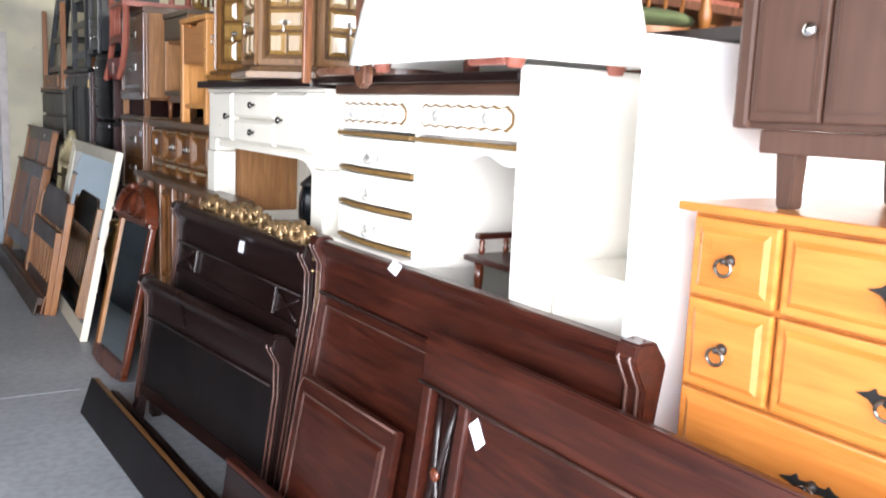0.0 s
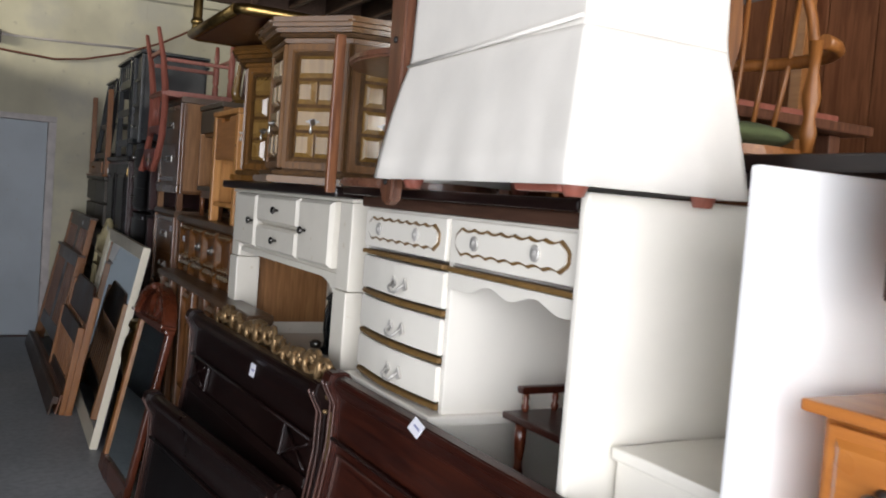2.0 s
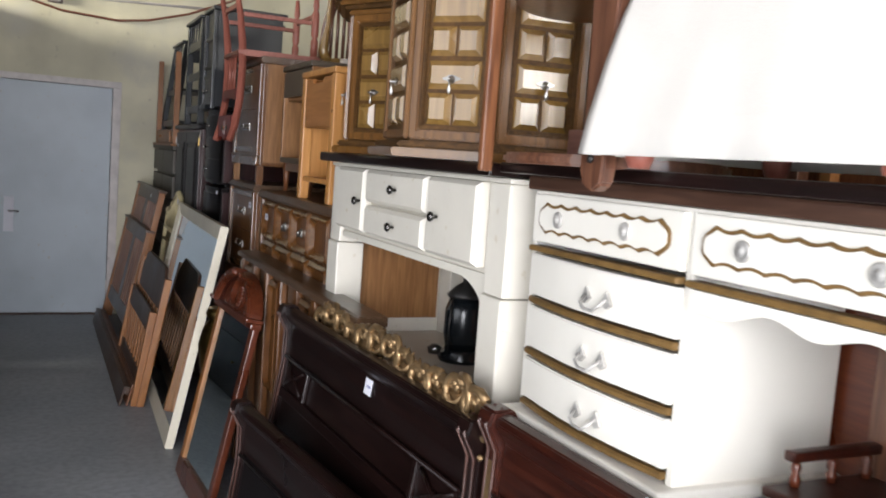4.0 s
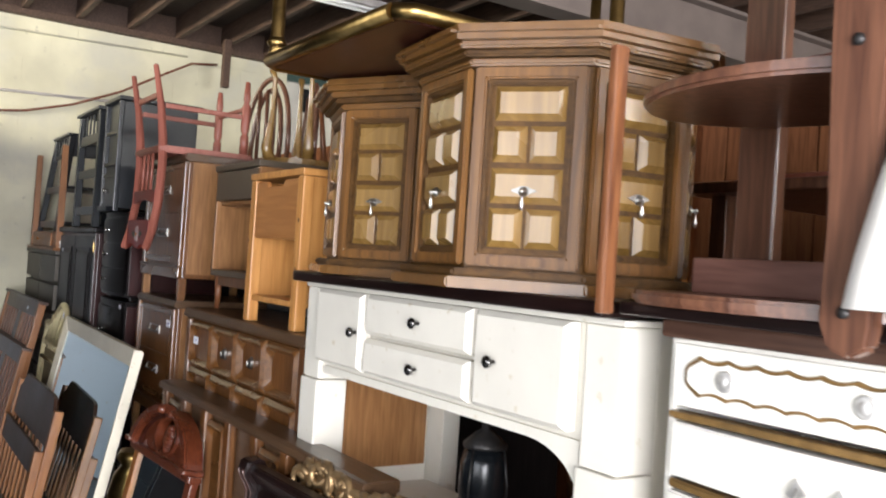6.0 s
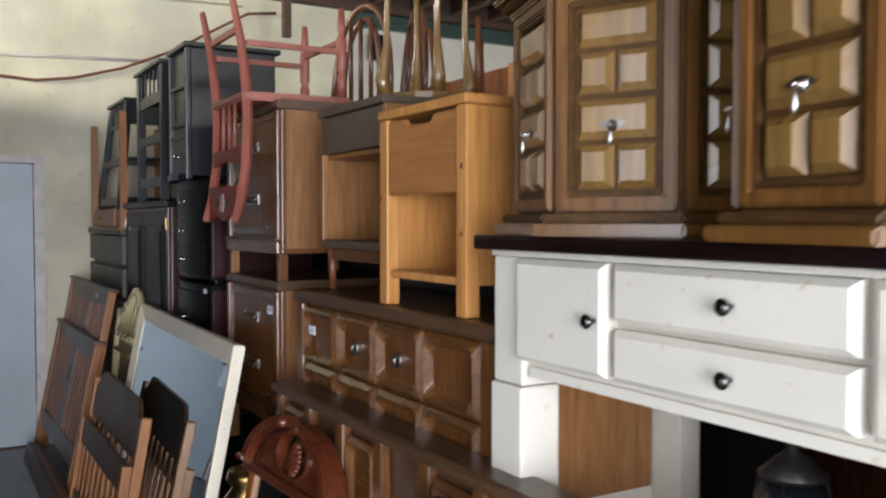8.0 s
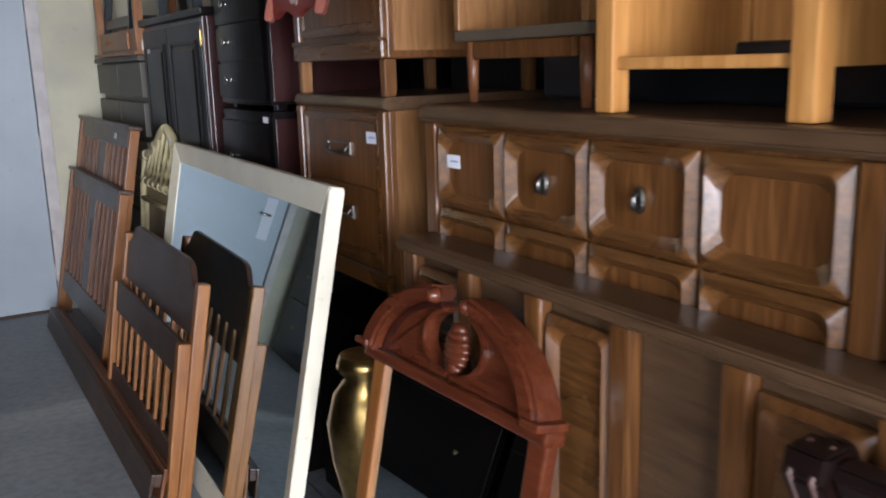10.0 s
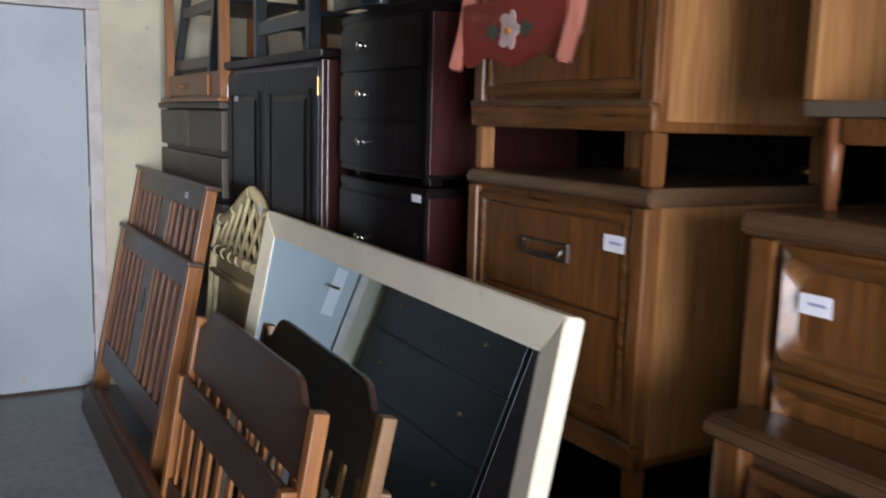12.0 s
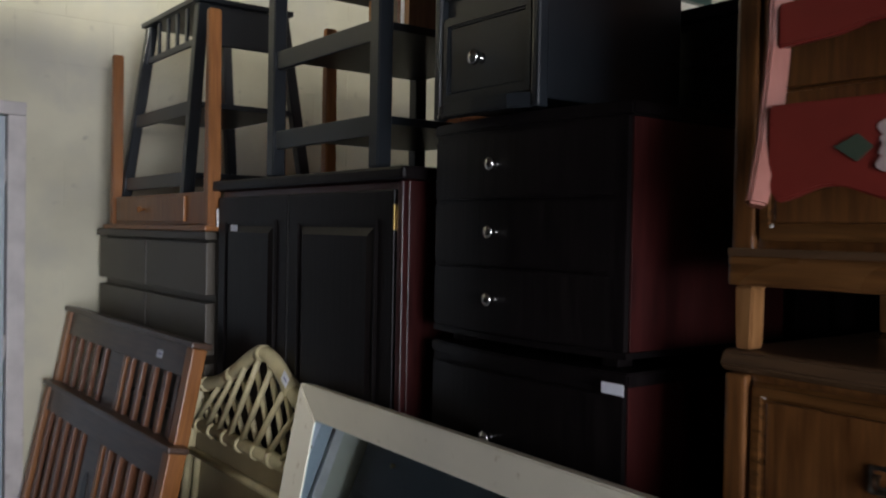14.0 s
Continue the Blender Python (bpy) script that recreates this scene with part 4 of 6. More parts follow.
def carved_dresser(at, w, d, h, cols, rows, label, zrow0, rowh, oval=True):
    t = thing("dresser", at, label, "dresser", "walnut dressers")
    part("body", bx(0.014, d, -w / 2, w / 2, 0, h - 0.04, 0.004), M_WALNUT, t)
    part("top", prism([(-0.02, h - 0.03), (-0.012, h - 0.004), (0, h), (d, h), (d, h - 0.0395), (-0.008, h - 0.0395)], -w / 2 - 0.012, w / 2 + 0.012, "y", 0.003), M_WALNUT_TOP, t)
    for y in (-w / 2, w / 2 - 0.045):
        part("corner_post", bx(-0.008, 0.0135, y, y + 0.045, 0, h - 0.041, 0.008), M_WALNUT, t)
    ys = [-w / 2 + 0.05 + (w - 0.1) * i / cols for i in range(cols + 1)]
    for r in range(rows):
        z0 = zrow0 - r * rowh
        for i in range(cols):
            f = scooped(0.001, ys[i] + 0.004, ys[i + 1] - 0.004, z0 - rowh + 0.006, z0, 0.034, M_WALNUT_H, t, M_WALNUT)
            if oval and r == 0 and i < cols - 1 and i > 0:
                yc, zc = (ys[i] + ys[i + 1]) / 2, z0 - rowh / 2
                part("pull", prism([(yc + 0.0125 * math.cos(b), zc + 0.024 * math.sin(b)) for b in [2 * math.pi * q / 18 for q in range(18)]], -0.004, 0.0055, "x", 0.003), M_PEWTER, f, "oval pewter pull")
                part("drop", tube([(-0.006, yc, zc + 0.014), (-0.014, yc, zc + 0.004), (-0.012, yc, zc - 0.016)], 0.004, 8, r_end=0.006), M_PEWTER, f)
    return t


support(1.32, 4.2, 5.4, 0.78, 0.55)
D1 = carved_dresser((1.285, 4.775, 0.78), 1.17, 0.5, 0.6, 4, 2, "walnut dresser with scooped rounded drawer fronts", 0.553, 0.19)
tag(1.283, 5.24, 1.255, 0.055, 0.03)

# lower long dresser with pilasters
D2 = thing("long_dresser", (1.19, 4.46, 0.0), "long walnut dresser with a moulded top and pilasters", "dresser", "walnut dressers")
_w = 1.72
part("top", prism([(-0.02, 1.06), (-0.014, 1.078), (0.0, 1.083), (0.09, 1.083), (0.09, 1.05), (-0.008, 1.05)], -_w / 2 - 0.01, _w / 2 + 0.01, "y", 0.003), M_WALNUT_TOP, D2)
part("body", bx(0.03, 0.088, -_w / 2, _w / 2, 0.0, 1.049, 0.003), M_WALNUT_TOP, D2)
for i in range(8):
    y = -_w / 2 + (_w - 0.05) * i / 7
    part("pilaster", bx(-0.004, 0.0295, y, y + 0.05, 0.05, 1.049, 0.008), M_WALNUT, D2)
    if i < 7:
        y1 = -_w / 2 + (_w - 0.05) * (i + 1) / 7
        if i % 2 == 0:
            scooped(0.012, y + 0.054, y1 - 0.004, 0.55, 1.02, 0.03, M_WALNUT, D2, M_WALNUT_H)

# arched mahogany mirror
def arched_mirror():
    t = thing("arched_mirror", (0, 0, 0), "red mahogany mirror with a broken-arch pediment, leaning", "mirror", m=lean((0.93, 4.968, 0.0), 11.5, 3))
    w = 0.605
    for y in (-w / 2, w / 2 - 0.05):
        part("stile", bx(0, 0.03, y, y + 0.05, 0.06, 0.86, 0.006), M_HONEY if y > 0 else M_MAHOGRED, t)
    part("bottom_rail", prism([(-w / 2, 0.02), (-w / 4, 0.0), (w / 4, 0.0), (w / 2, 0.02), (w / 2, 0.1), (-w / 2, 0.1)], -0.004, 0.03, "x", 0.004), M_MAHOGRED, t)
    part("glass", bx(0.012, 0.018, -w / 2 + 0.05, w / 2 - 0.05, 0.1, 0.84, 0), M_MIRROR, t)
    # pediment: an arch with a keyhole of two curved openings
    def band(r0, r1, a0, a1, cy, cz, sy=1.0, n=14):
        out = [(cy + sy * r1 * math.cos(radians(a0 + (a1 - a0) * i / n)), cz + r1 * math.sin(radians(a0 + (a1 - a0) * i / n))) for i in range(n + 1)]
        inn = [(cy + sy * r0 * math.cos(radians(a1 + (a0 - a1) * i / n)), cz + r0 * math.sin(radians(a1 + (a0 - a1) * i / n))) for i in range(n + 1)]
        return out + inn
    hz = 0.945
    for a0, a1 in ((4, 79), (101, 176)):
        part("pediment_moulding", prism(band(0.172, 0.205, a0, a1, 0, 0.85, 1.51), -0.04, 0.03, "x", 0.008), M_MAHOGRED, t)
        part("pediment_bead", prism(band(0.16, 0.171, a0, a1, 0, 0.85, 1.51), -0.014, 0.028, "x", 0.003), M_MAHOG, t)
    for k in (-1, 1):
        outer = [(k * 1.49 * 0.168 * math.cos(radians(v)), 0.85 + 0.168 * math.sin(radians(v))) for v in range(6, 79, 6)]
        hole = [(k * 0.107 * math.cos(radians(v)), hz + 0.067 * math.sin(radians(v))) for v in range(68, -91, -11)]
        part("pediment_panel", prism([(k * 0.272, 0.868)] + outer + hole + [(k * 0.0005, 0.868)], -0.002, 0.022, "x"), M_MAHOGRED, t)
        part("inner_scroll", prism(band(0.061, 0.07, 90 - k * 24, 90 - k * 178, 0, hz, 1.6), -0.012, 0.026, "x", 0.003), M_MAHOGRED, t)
    for k in (-1, 1):
        part("volute", lathe([(0.016, 0.0), (0.018, 0.006), (0.012, 0.02), (0.004, 0.026)], (-0.02, k * 0.058, 1.03), "-x", 12), M_MAHOGRED, t)
        part("cornice_return", bx(-0.046, 0.03, k * 0.298 - 0.025, k * 0.298 + 0.025, 0.8675, 0.884, 0.006), M_MAHOGRED, t)
    part("shell_stem", lathe([(0.014, 0.0), (0.02, 0.03), (0.012, 0.05)], (0.008, 0, 0.868)), M_MAHOGRED, t)
    part("pediment_base", bx(-0.02, 0.03, -w / 2 - 0.015, w / 2 + 0.015, 0.838, 0.867, 0.008), M_MAHOGRED, t)
    shell = bmesh.new()
    for i in range(7):
        z = 0.893 + i * 0.0135
        r = 0.034 * math.sin(math.pi * (i + 1.4) / 8.6) + 0.008
        s = bmesh.new()
        bmesh.ops.create_uvsphere(s, u_segments=10, v_segments=7, radius=1)
        for v in s.verts:
            v.co = (0.005 + 0.016 * v.co.x, r * v.co.y, z + 0.013 * v.co.z)
        for f in s.faces:
            f.smooth = True
        merge(shell, s)
    part("carved_shell", shell, M_MAHOGRED, t)
    return t


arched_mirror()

# gilt rococo mirror behind the sleigh beds
def gilt_mirror():
    t = thing("gilt_mirror", (0, 0, 0), "ornate gilded mirror frame with carved scrolls", "mirror", m=lean((1.135, 3.33, 0.0), 3.6, 0))
    prof = lambda u: 1.02 + 0.016 * math.cos((u - 0.5) * math.pi * 5) - 0.07 * (2 * abs(u - 0.5)) ** 8
    arc = [(0.0, -0.66 + 1.32 * i / 40, prof(i / 40)) for i in range(41)]
    part("frame_top", tube(arc, 0.024, 10), M_GOLD, t)
    for y in (-0.66, 0.66):
        part("frame_side", tube([(0, y, 0.0), (0, y, prof(0.0))], 0.032, 10), M_GOLD, t)
    part("frame_bottom", tube([(0, -0.66, 0.032), (0, 0.66, 0.032)], 0.032, 10), M_GOLD, t)
    part("glass", bx(0.012, 0.018, -0.64, 0.64, 0.04, 0.8, 0), M_MIRROR, t)
    rng = random.Random(5)
    for i in range(1, 25):
        u = i / 25
        y, z = -0.66 + 1.32 * u, prof(u)
        k = 1 if i % 2 else -1
        r = 0.034 + 0.022 * rng.random()
        sc = [(-0.022 - 0.014 * math.sin(j * 0.4), y + k * r * (1 - j / 16) * math.cos(j * 0.62 + 0.5), z + 0.016 + r * (1 - j / 16) * math.sin(j * 0.62 + 0.5)) for j in range(13)]
        part("scroll", tube(sc, 0.0115, 8, r_end=0.004), M_GOLD, t)
        for q in range(3):
            a = 0.9 + q * 0.55 + (0.4 if k > 0 else 0.0)
            tip = (0.034 + 0.022 * rng.random())
            part("acanthus_leaf", tube([(-0.012, y, z + 0.01), (-0.03, y + k * tip * 0.6 * math.cos(a), z + 0.012 + tip * 0.6 * math.sin(a)), (-0.024, y + k * tip * math.cos(a + 0.3), z + 0.012 + tip * math.sin(a + 0.3))], [0.005, 0.01, 0.002], 7), M_GOLD, t)
    for i in range(34):
        u = (i + 0.5) / 34
        part("bead", lathe([(0.001, 0), (0.007, 0.004), (0.008, 0.009), (0.004, 0.014), (0.001, 0.015)], (-0.026, -0.64 + 1.28 * u, prof(u) - 0.026), "-x", 7), M_GOLD, t)
    return t


gilt_mirror()

# ---- sleigh beds leaning in a row ----
def sleigh_board(name, at, tilt, rz, w, h, mat, roll_mat, label, panels, feet=0.12, roll=0.05, mould=True):
    t = thing(name, (0, 0, 0), label, "bed board", "sleigh bed boards", m=lean(at, tilt, rz))
    # scroll-over top rail
    prof = [(0.02, h - 0.17), (-0.004, h - 0.16), (-0.012, h - 0.1), (-0.016, h - 0.05), (-roll * 0.75, h - 0.03), (-roll, h - 0.012), (-roll * 0.9, h + 0.004), (-roll * 0.45, h + 0.012), (0.0, h + 0.006), (0.02, h - 0.02)]
    part("top_rail", prism([(x, z) for x, z in prof], -w / 2 + 0.06, w / 2 - 0.06, "y", 0.003), roll_mat, t)
    for y0 in (-w / 2, w / 2 - 0.058):
        p = [(0.03, 0.0), (-0.014, 0.0), (-0.02, 0.06), (-0.006, 0.12), (-0.006, h - 0.2), (-0.02, h - 0.08), (-roll - 0.012, h - 0.024), (-roll - 0.008, h + 0.012), (-0.01, h + 0.022), (0.03, h - 0.02)]
        part("post", prism(p, y0, y0 + 0.058, "y", 0.005), roll_mat, t)
        for k in (0.014, 0.044):
            part("post_bead", tube([(-0.009, y0 + k, 0.14), (-0.009, y0 + k, h - 0.19), (-0.024, y0 + k, h - 0.075), (-roll - 0.013, y0 + k, h - 0.02), (-roll * 0.6, y0 + k, h + 0.019)], 0.0042, 6), M_WORN_GLINT, t)
    part("panel", bx(0.004, 0.02, -w / 2 + 0.058, w / 2 - 0.058, feet, h - 0.165, 0.002), mat, t)
    if mould:
      part("panel_moulding", ringframe(-0.004, 0.004, -w / 2 + 0.085, w / 2 - 0.085, feet + 0.06, h - 0.2, 0.006, 0.002), M_WORN_GLINT, t)
    part("bottom_rail", bx(-0.006, 0.0038, -w / 2 + 0.058, w / 2 - 0.058, feet, feet + 0.055, 0.003), roll_mat, t)
    part("rail_bead", tube([(-0.016, -w / 2 + 0.06, h - 0.165), (-0.016, w / 2 - 0.06, h - 0.165)], 0.006, 6), roll_mat, t)
    if panels:
        part("mid_rail", bx(-0.012, 0.003, -w / 2 + 0.058, w / 2 - 0.058, h - 0.31, h - 0.275, 0.005), roll_mat, t)
        for y0 in (-w / 2 + 0.065, w / 2 - 0.285):
            part("fret_back", bx(-0.001, 0.0035, y0, y0 + 0.22, h - 0.272, h - 0.175, 0.001), M_MAHOGDK, t)
            part("stile", bx(-0.012, 0.003, y0 + (0.221 if y0 < 0 else -0.021), y0 + (0.24 if y0 < 0 else -0.001), h - 0.274, h - 0.168, 0.004), roll_mat, t)
            for k in (-1, 1):
                part("fret", tube([(-0.006, y0 + 0.02, h - 0.222 + k * 0.04), (-0.008, y0 + 0.08, h - 0.222 + k * 0.012), (-0.01, y0 + 0.11, h - 0.222), (-0.008, y0 + 0.14, h - 0.222 - k * 0.012), (-0.006, y0 + 0.2, h - 0.222 - k * 0.04)], 0.006, 6), roll_mat, t)
            part("fret_boss", lathe([(0.014, 0), (0.012, 0.006), (0.004, 0.01)], (-0.006, y0 + 0.11, h - 0.222), "-x", 10), roll_mat, t)
    return t


GB = sleigh_board("headboard", (1.03, 1.942, 0.0), 9.5, 0.3, 1.51, 1.06, M_MAHOG, M_MAHOG, "dark red mahogany sleigh headboard leaning back", False)
FB = sleigh_board("headboard", (1.01, 3.445, 0.0), 9.0, 2.0, 1.46, 1.015, M_MAHOGDK, M_MAHOGDK, "nearly black sleigh headboard with carved fretwork corners", True, mould=False)
EB = sleigh_board("footboard", (0.94, 3.41, 0.0), 8.0, 6.0, 1.32, 0.69, M_ESPRESSO, M_MAHOGDK, "black panelled sleigh footboard on short feet", False, 0.16, mould=False)
GF = thing("footboard", (0, 0, 0), "worn flat mahogany footboard leaning on the headboard", "bed board", "sleigh bed boards", m=lean((0.95, 2.26, 0.0), 10.0, 1.0) @ Matrix.Diagonal((1.0, 1.0, 0.93, 1.0)))
_o = [(-0.318, 0.03), (0.29, 0.03), (0.29, 0.67)] + [(0.29 - 0.03 * (1 - math.cos(i * math.pi / 10)), 0.67 + 0.04 * math.sin(i * math.pi / 10)) for i in range(1, 6)] + [(-0.318, 0.71)]
part("board", prism(_o, 0.0, 0.026, "x", 0.005), M_MAHOG, GF)
part("panel_moulding", ringframe(-0.006, 0.0, -0.28, 0.245, 0.1, 0.655, 0.009, 0.003), M_WORN_GLINT, GF)
part("panel_field", raised(-0.0005, -0.265, 0.23, 0.115, 0.64, 0.006, 0.012), M_MAHOG, GF)
part("edge_bead", tube([(0.0, 0.286, 0.04), (0.0, 0.286, 0.66), (0.0, 0.262, 0.7), (0.0, -0.31, 0.706)], 0.005, 6), M_WORN_GLINT, GF)
for y in (-0.25, 0.24):
    part("foot", bx(0.0, 0.026, y, y + 0.05, 0.0, 0.0295, 0.003), M_MAHOGDK, GF)
tag(1.055, 3.235, 0.935, 0.05, 0.045, m=FB.matrix_basis @ pose(-0.017, -0.085, 0.935))
tag(1.07, 2.02, 1.035, 0.058, 0.032, m=lean((1.146, 2.12, 1.055), 30, 1) @ pose(0, 0, 0, 12))

# near headboard with fret splats
HB = thing("headboard", (0, 0, 0), "mahogany headboard with pierced splats and a long plain panel", "bed board", "sleigh bed boards", m=lean((0.965, 1.025, 0.0), 7.2, -0.5))
_w, _h = 1.62, 0.96
part("top_rail", prism([(0.03, _h - 0.13), (-0.002, _h - 0.13), (-0.01, _h - 0.03), (0.0, _h), (0.03, _h)], -_w / 2, _w / 2, "y", 0.004), M_MAHOG, HB)
part("rail_bead", tube([(-0.008, -_w / 2, _h - 0.13), (-0.008, _w / 2, _h - 0.13)], 0.005, 8), M_WORN_GLINT, HB)
part("panel", bx(0.008, 0.022, -_w / 2 + 0.2, _w / 2 - 0.215, 0.1, _h - 0.131, 0.002), M_MAHOG, HB)
for y in (_w / 2 - 0.05, _w / 2 - 0.213, -_w / 2, -_w / 2 + 0.17):
    part("stile", bx(-0.008, 0.026, y, y + 0.035, 0.0 if abs(y + 0.02) > 0.7 else 0.1, _h - 0.131, 0.006), M_MAHOG, HB)
part("bottom_rail", bx(-0.004, 0.026, -_w / 2 + 0.036, _w / 2 - 0.051, 0.05, 0.0995, 0.004), M_MAHOG, HB)
for yc in (_w / 2 - 0.115, -_w / 2 + 0.1):
    for k in (-1, 1):
        part("splat_bar", tube([(0.01, yc + k * 0.035, _h - 0.15), (0.006, yc + k * 0.02, _h - 0.25), (0.004, yc + k * 0.008, _h - 0.32), (0.006, yc - k * 0.025, _h - 0.42), (0.01, yc - k * 0.035, _h - 0.52)], 0.009, 8), M_MAHOGDK, HB)
        part("splat_bar", tube([(0.01, yc + k * 0.03, _h - 0.2), (0.01, yc + k * 0.018, _h - 0.3), (0.01, yc + k * 0.024, _h - 0.42)], 0.006, 8), M_MAHOGDK, HB)
    part("splat_boss", lathe([(0.018, 0), (0.017, 0.006), (0.011, 0.01), (0.006, 0.008), (0.001, 0.011)], (0.002, yc, _h - 0.33), "-x", 14), M_MAHOGRED, HB)
tag(1.04, 1.5, 0.76, 0.04, 0.062, m=HB.matrix_basis @ pose(0.007, 0.562, 0.775, -42))

# small foot rail behind, near the floor
fr = thing("bed_rail", (0, 0, 0), "short dark mahogany board standing by the bed ends", "bed rail", "bed rails", m=lean((0.87, 2.4, 0.0), 8, 4))
part("board", bx(0, 0.024, -0.5, 0.36, 0.0, 0.3, 0.006), M_MAHOGDK, fr)
part("cap", bx(-0.006, 0.03, -0.5, 0.36, 0.301, 0.318, 0.005), M_MAHOG, fr)

# bed side rails lying on edge along the aisle
def side_rail(at, length, h, tilt, rz, mat, edge):
    t = thing("bed_rail", (0, 0, 0), "long dark bed rail with a pale edge on the floor", "bed rail", "bed rails", m=lean(at, tilt, rz))
    part("board", bx(-0.012, 0.0, -length / 2, length / 2, 0, h, 0.003), mat, t)
    part("ledger", bx(0.0005, 0.024, -length / 2, length / 2, h - 0.045, h + 0.001, 0.003), edge, t, "raw pale wood strip")
    return t


side_rail((0.735, 3.34, 0.0), 1.96, 0.175, 18, 2.1, M_ESPRESSO, M_TAN)
side_rail((0.815, 3.29, 0.0), 1.9, 0.13, 25, 2.5, M_MAHOGDK, M_MAHOGDK)

# ---- nightstands on the dressers ----
pn = thing("pine_nightstand", (1.29, 4.54, 1.381), "knotty pine nightstand with one drawer and an open shelf", "nightstand")
for x in (0.0, 0.34):
    for y in (-0.225, 0.18):
        part("leg", bx(x, x + 0.04, y, y + 0.045, 0.0, 0.505, 0.005), M_PINE, pn)
part("top", bx(-0.004, 0.385, -0.228, 0.228, 0.506, 0.53, 0.005), M_PINE, pn)
part("drawer", prism([(-0.178, 0.3), (0.178, 0.3), (0.178, 0.498), (0.09, 0.498), (0.075, 0.478), (-0.05, 0.478), (-0.065, 0.498), (-0.178, 0.498)], 0.004, 0.022, "x", 0.003), M_PINEDRAWER, pn, "red-brown pine drawer with a cut-out grip")
part("drawer_box", bx(0.06, 0.33, -0.17, 0.17, 0.3, 0.46, 0.002), M_PINE, pn)
part("shelf", bx(0.01, 0.37, -0.179, 0.179, 0.075, 0.095, 0.003), M_PINE, pn)
part("back_panel", bx(0.35, 0.36, -0.179, 0.179, 0.0955, 0.5, 0.001), M_PINE, pn)
for y in (-0.215, 0.2):
    part("side_panel", bx(0.0405, 0.339, y, y + 0.015, 0.075, 0.505, 0.002), M_PINE, pn)
for y, z in ((-0.224, 0.2), (-0.224, 0.36), (0.2, 0.29)):
    part("knot", lathe([(0.009, 0.0), (0.006, 0.0015), (0.001, 0.002)], (0.0005, y + 0.02, z), "-x", 10), M_WALNUT, pn)

on = thing("open_nightstand", (1.36, 5.11, 1.381), "brown nightstand with one drawer and an open cubby on thin legs", "nightstand")
part("top", bx(-0.008, 0.4, -0.245, 0.245, 0.575, 0.6, 0.004), M_TAUPE, on)
part("drawer", bx(-0.002, 0.02, -0.225, 0.225, 0.452, 0.57, 0.004), M_TAUPE, on)
for y in (-0.242, 0.222):
    part("side_panel", bx(0.0, 0.39, y, y + 0.02, 0.165, 0.5745, 0.003), M_TAN, on)
part("divider", bx(0.021, 0.38, -0.221, 0.221, 0.435, 0.45, 0.002), M_TAN, on)
part("back_panel", bx(0.375, 0.389, -0.221, 0.221, 0.17, 0.57, 0.002), M_TAN, on)
part("bottom_panel", bx(0.0, 0.39, -0.242, 0.242, 0.14, 0.164, 0.004), M_TAUPE, on)
part("apron", bx(0.012, 0.03, -0.18, 0.18, 0.1, 0.139, 0.003), M_WALNUT, on)
for x in (0.015, 0.35):
    for y in (-0.21, 0.2):
        part("leg", tube([(x + 0.01, y, 0.0), (x + 0.01, y, 0.139)], 0.011, 10, r_end=0.016), M_MISSION, on)

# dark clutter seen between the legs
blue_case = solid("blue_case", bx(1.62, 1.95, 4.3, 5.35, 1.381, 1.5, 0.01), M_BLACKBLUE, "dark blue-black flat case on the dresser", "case")

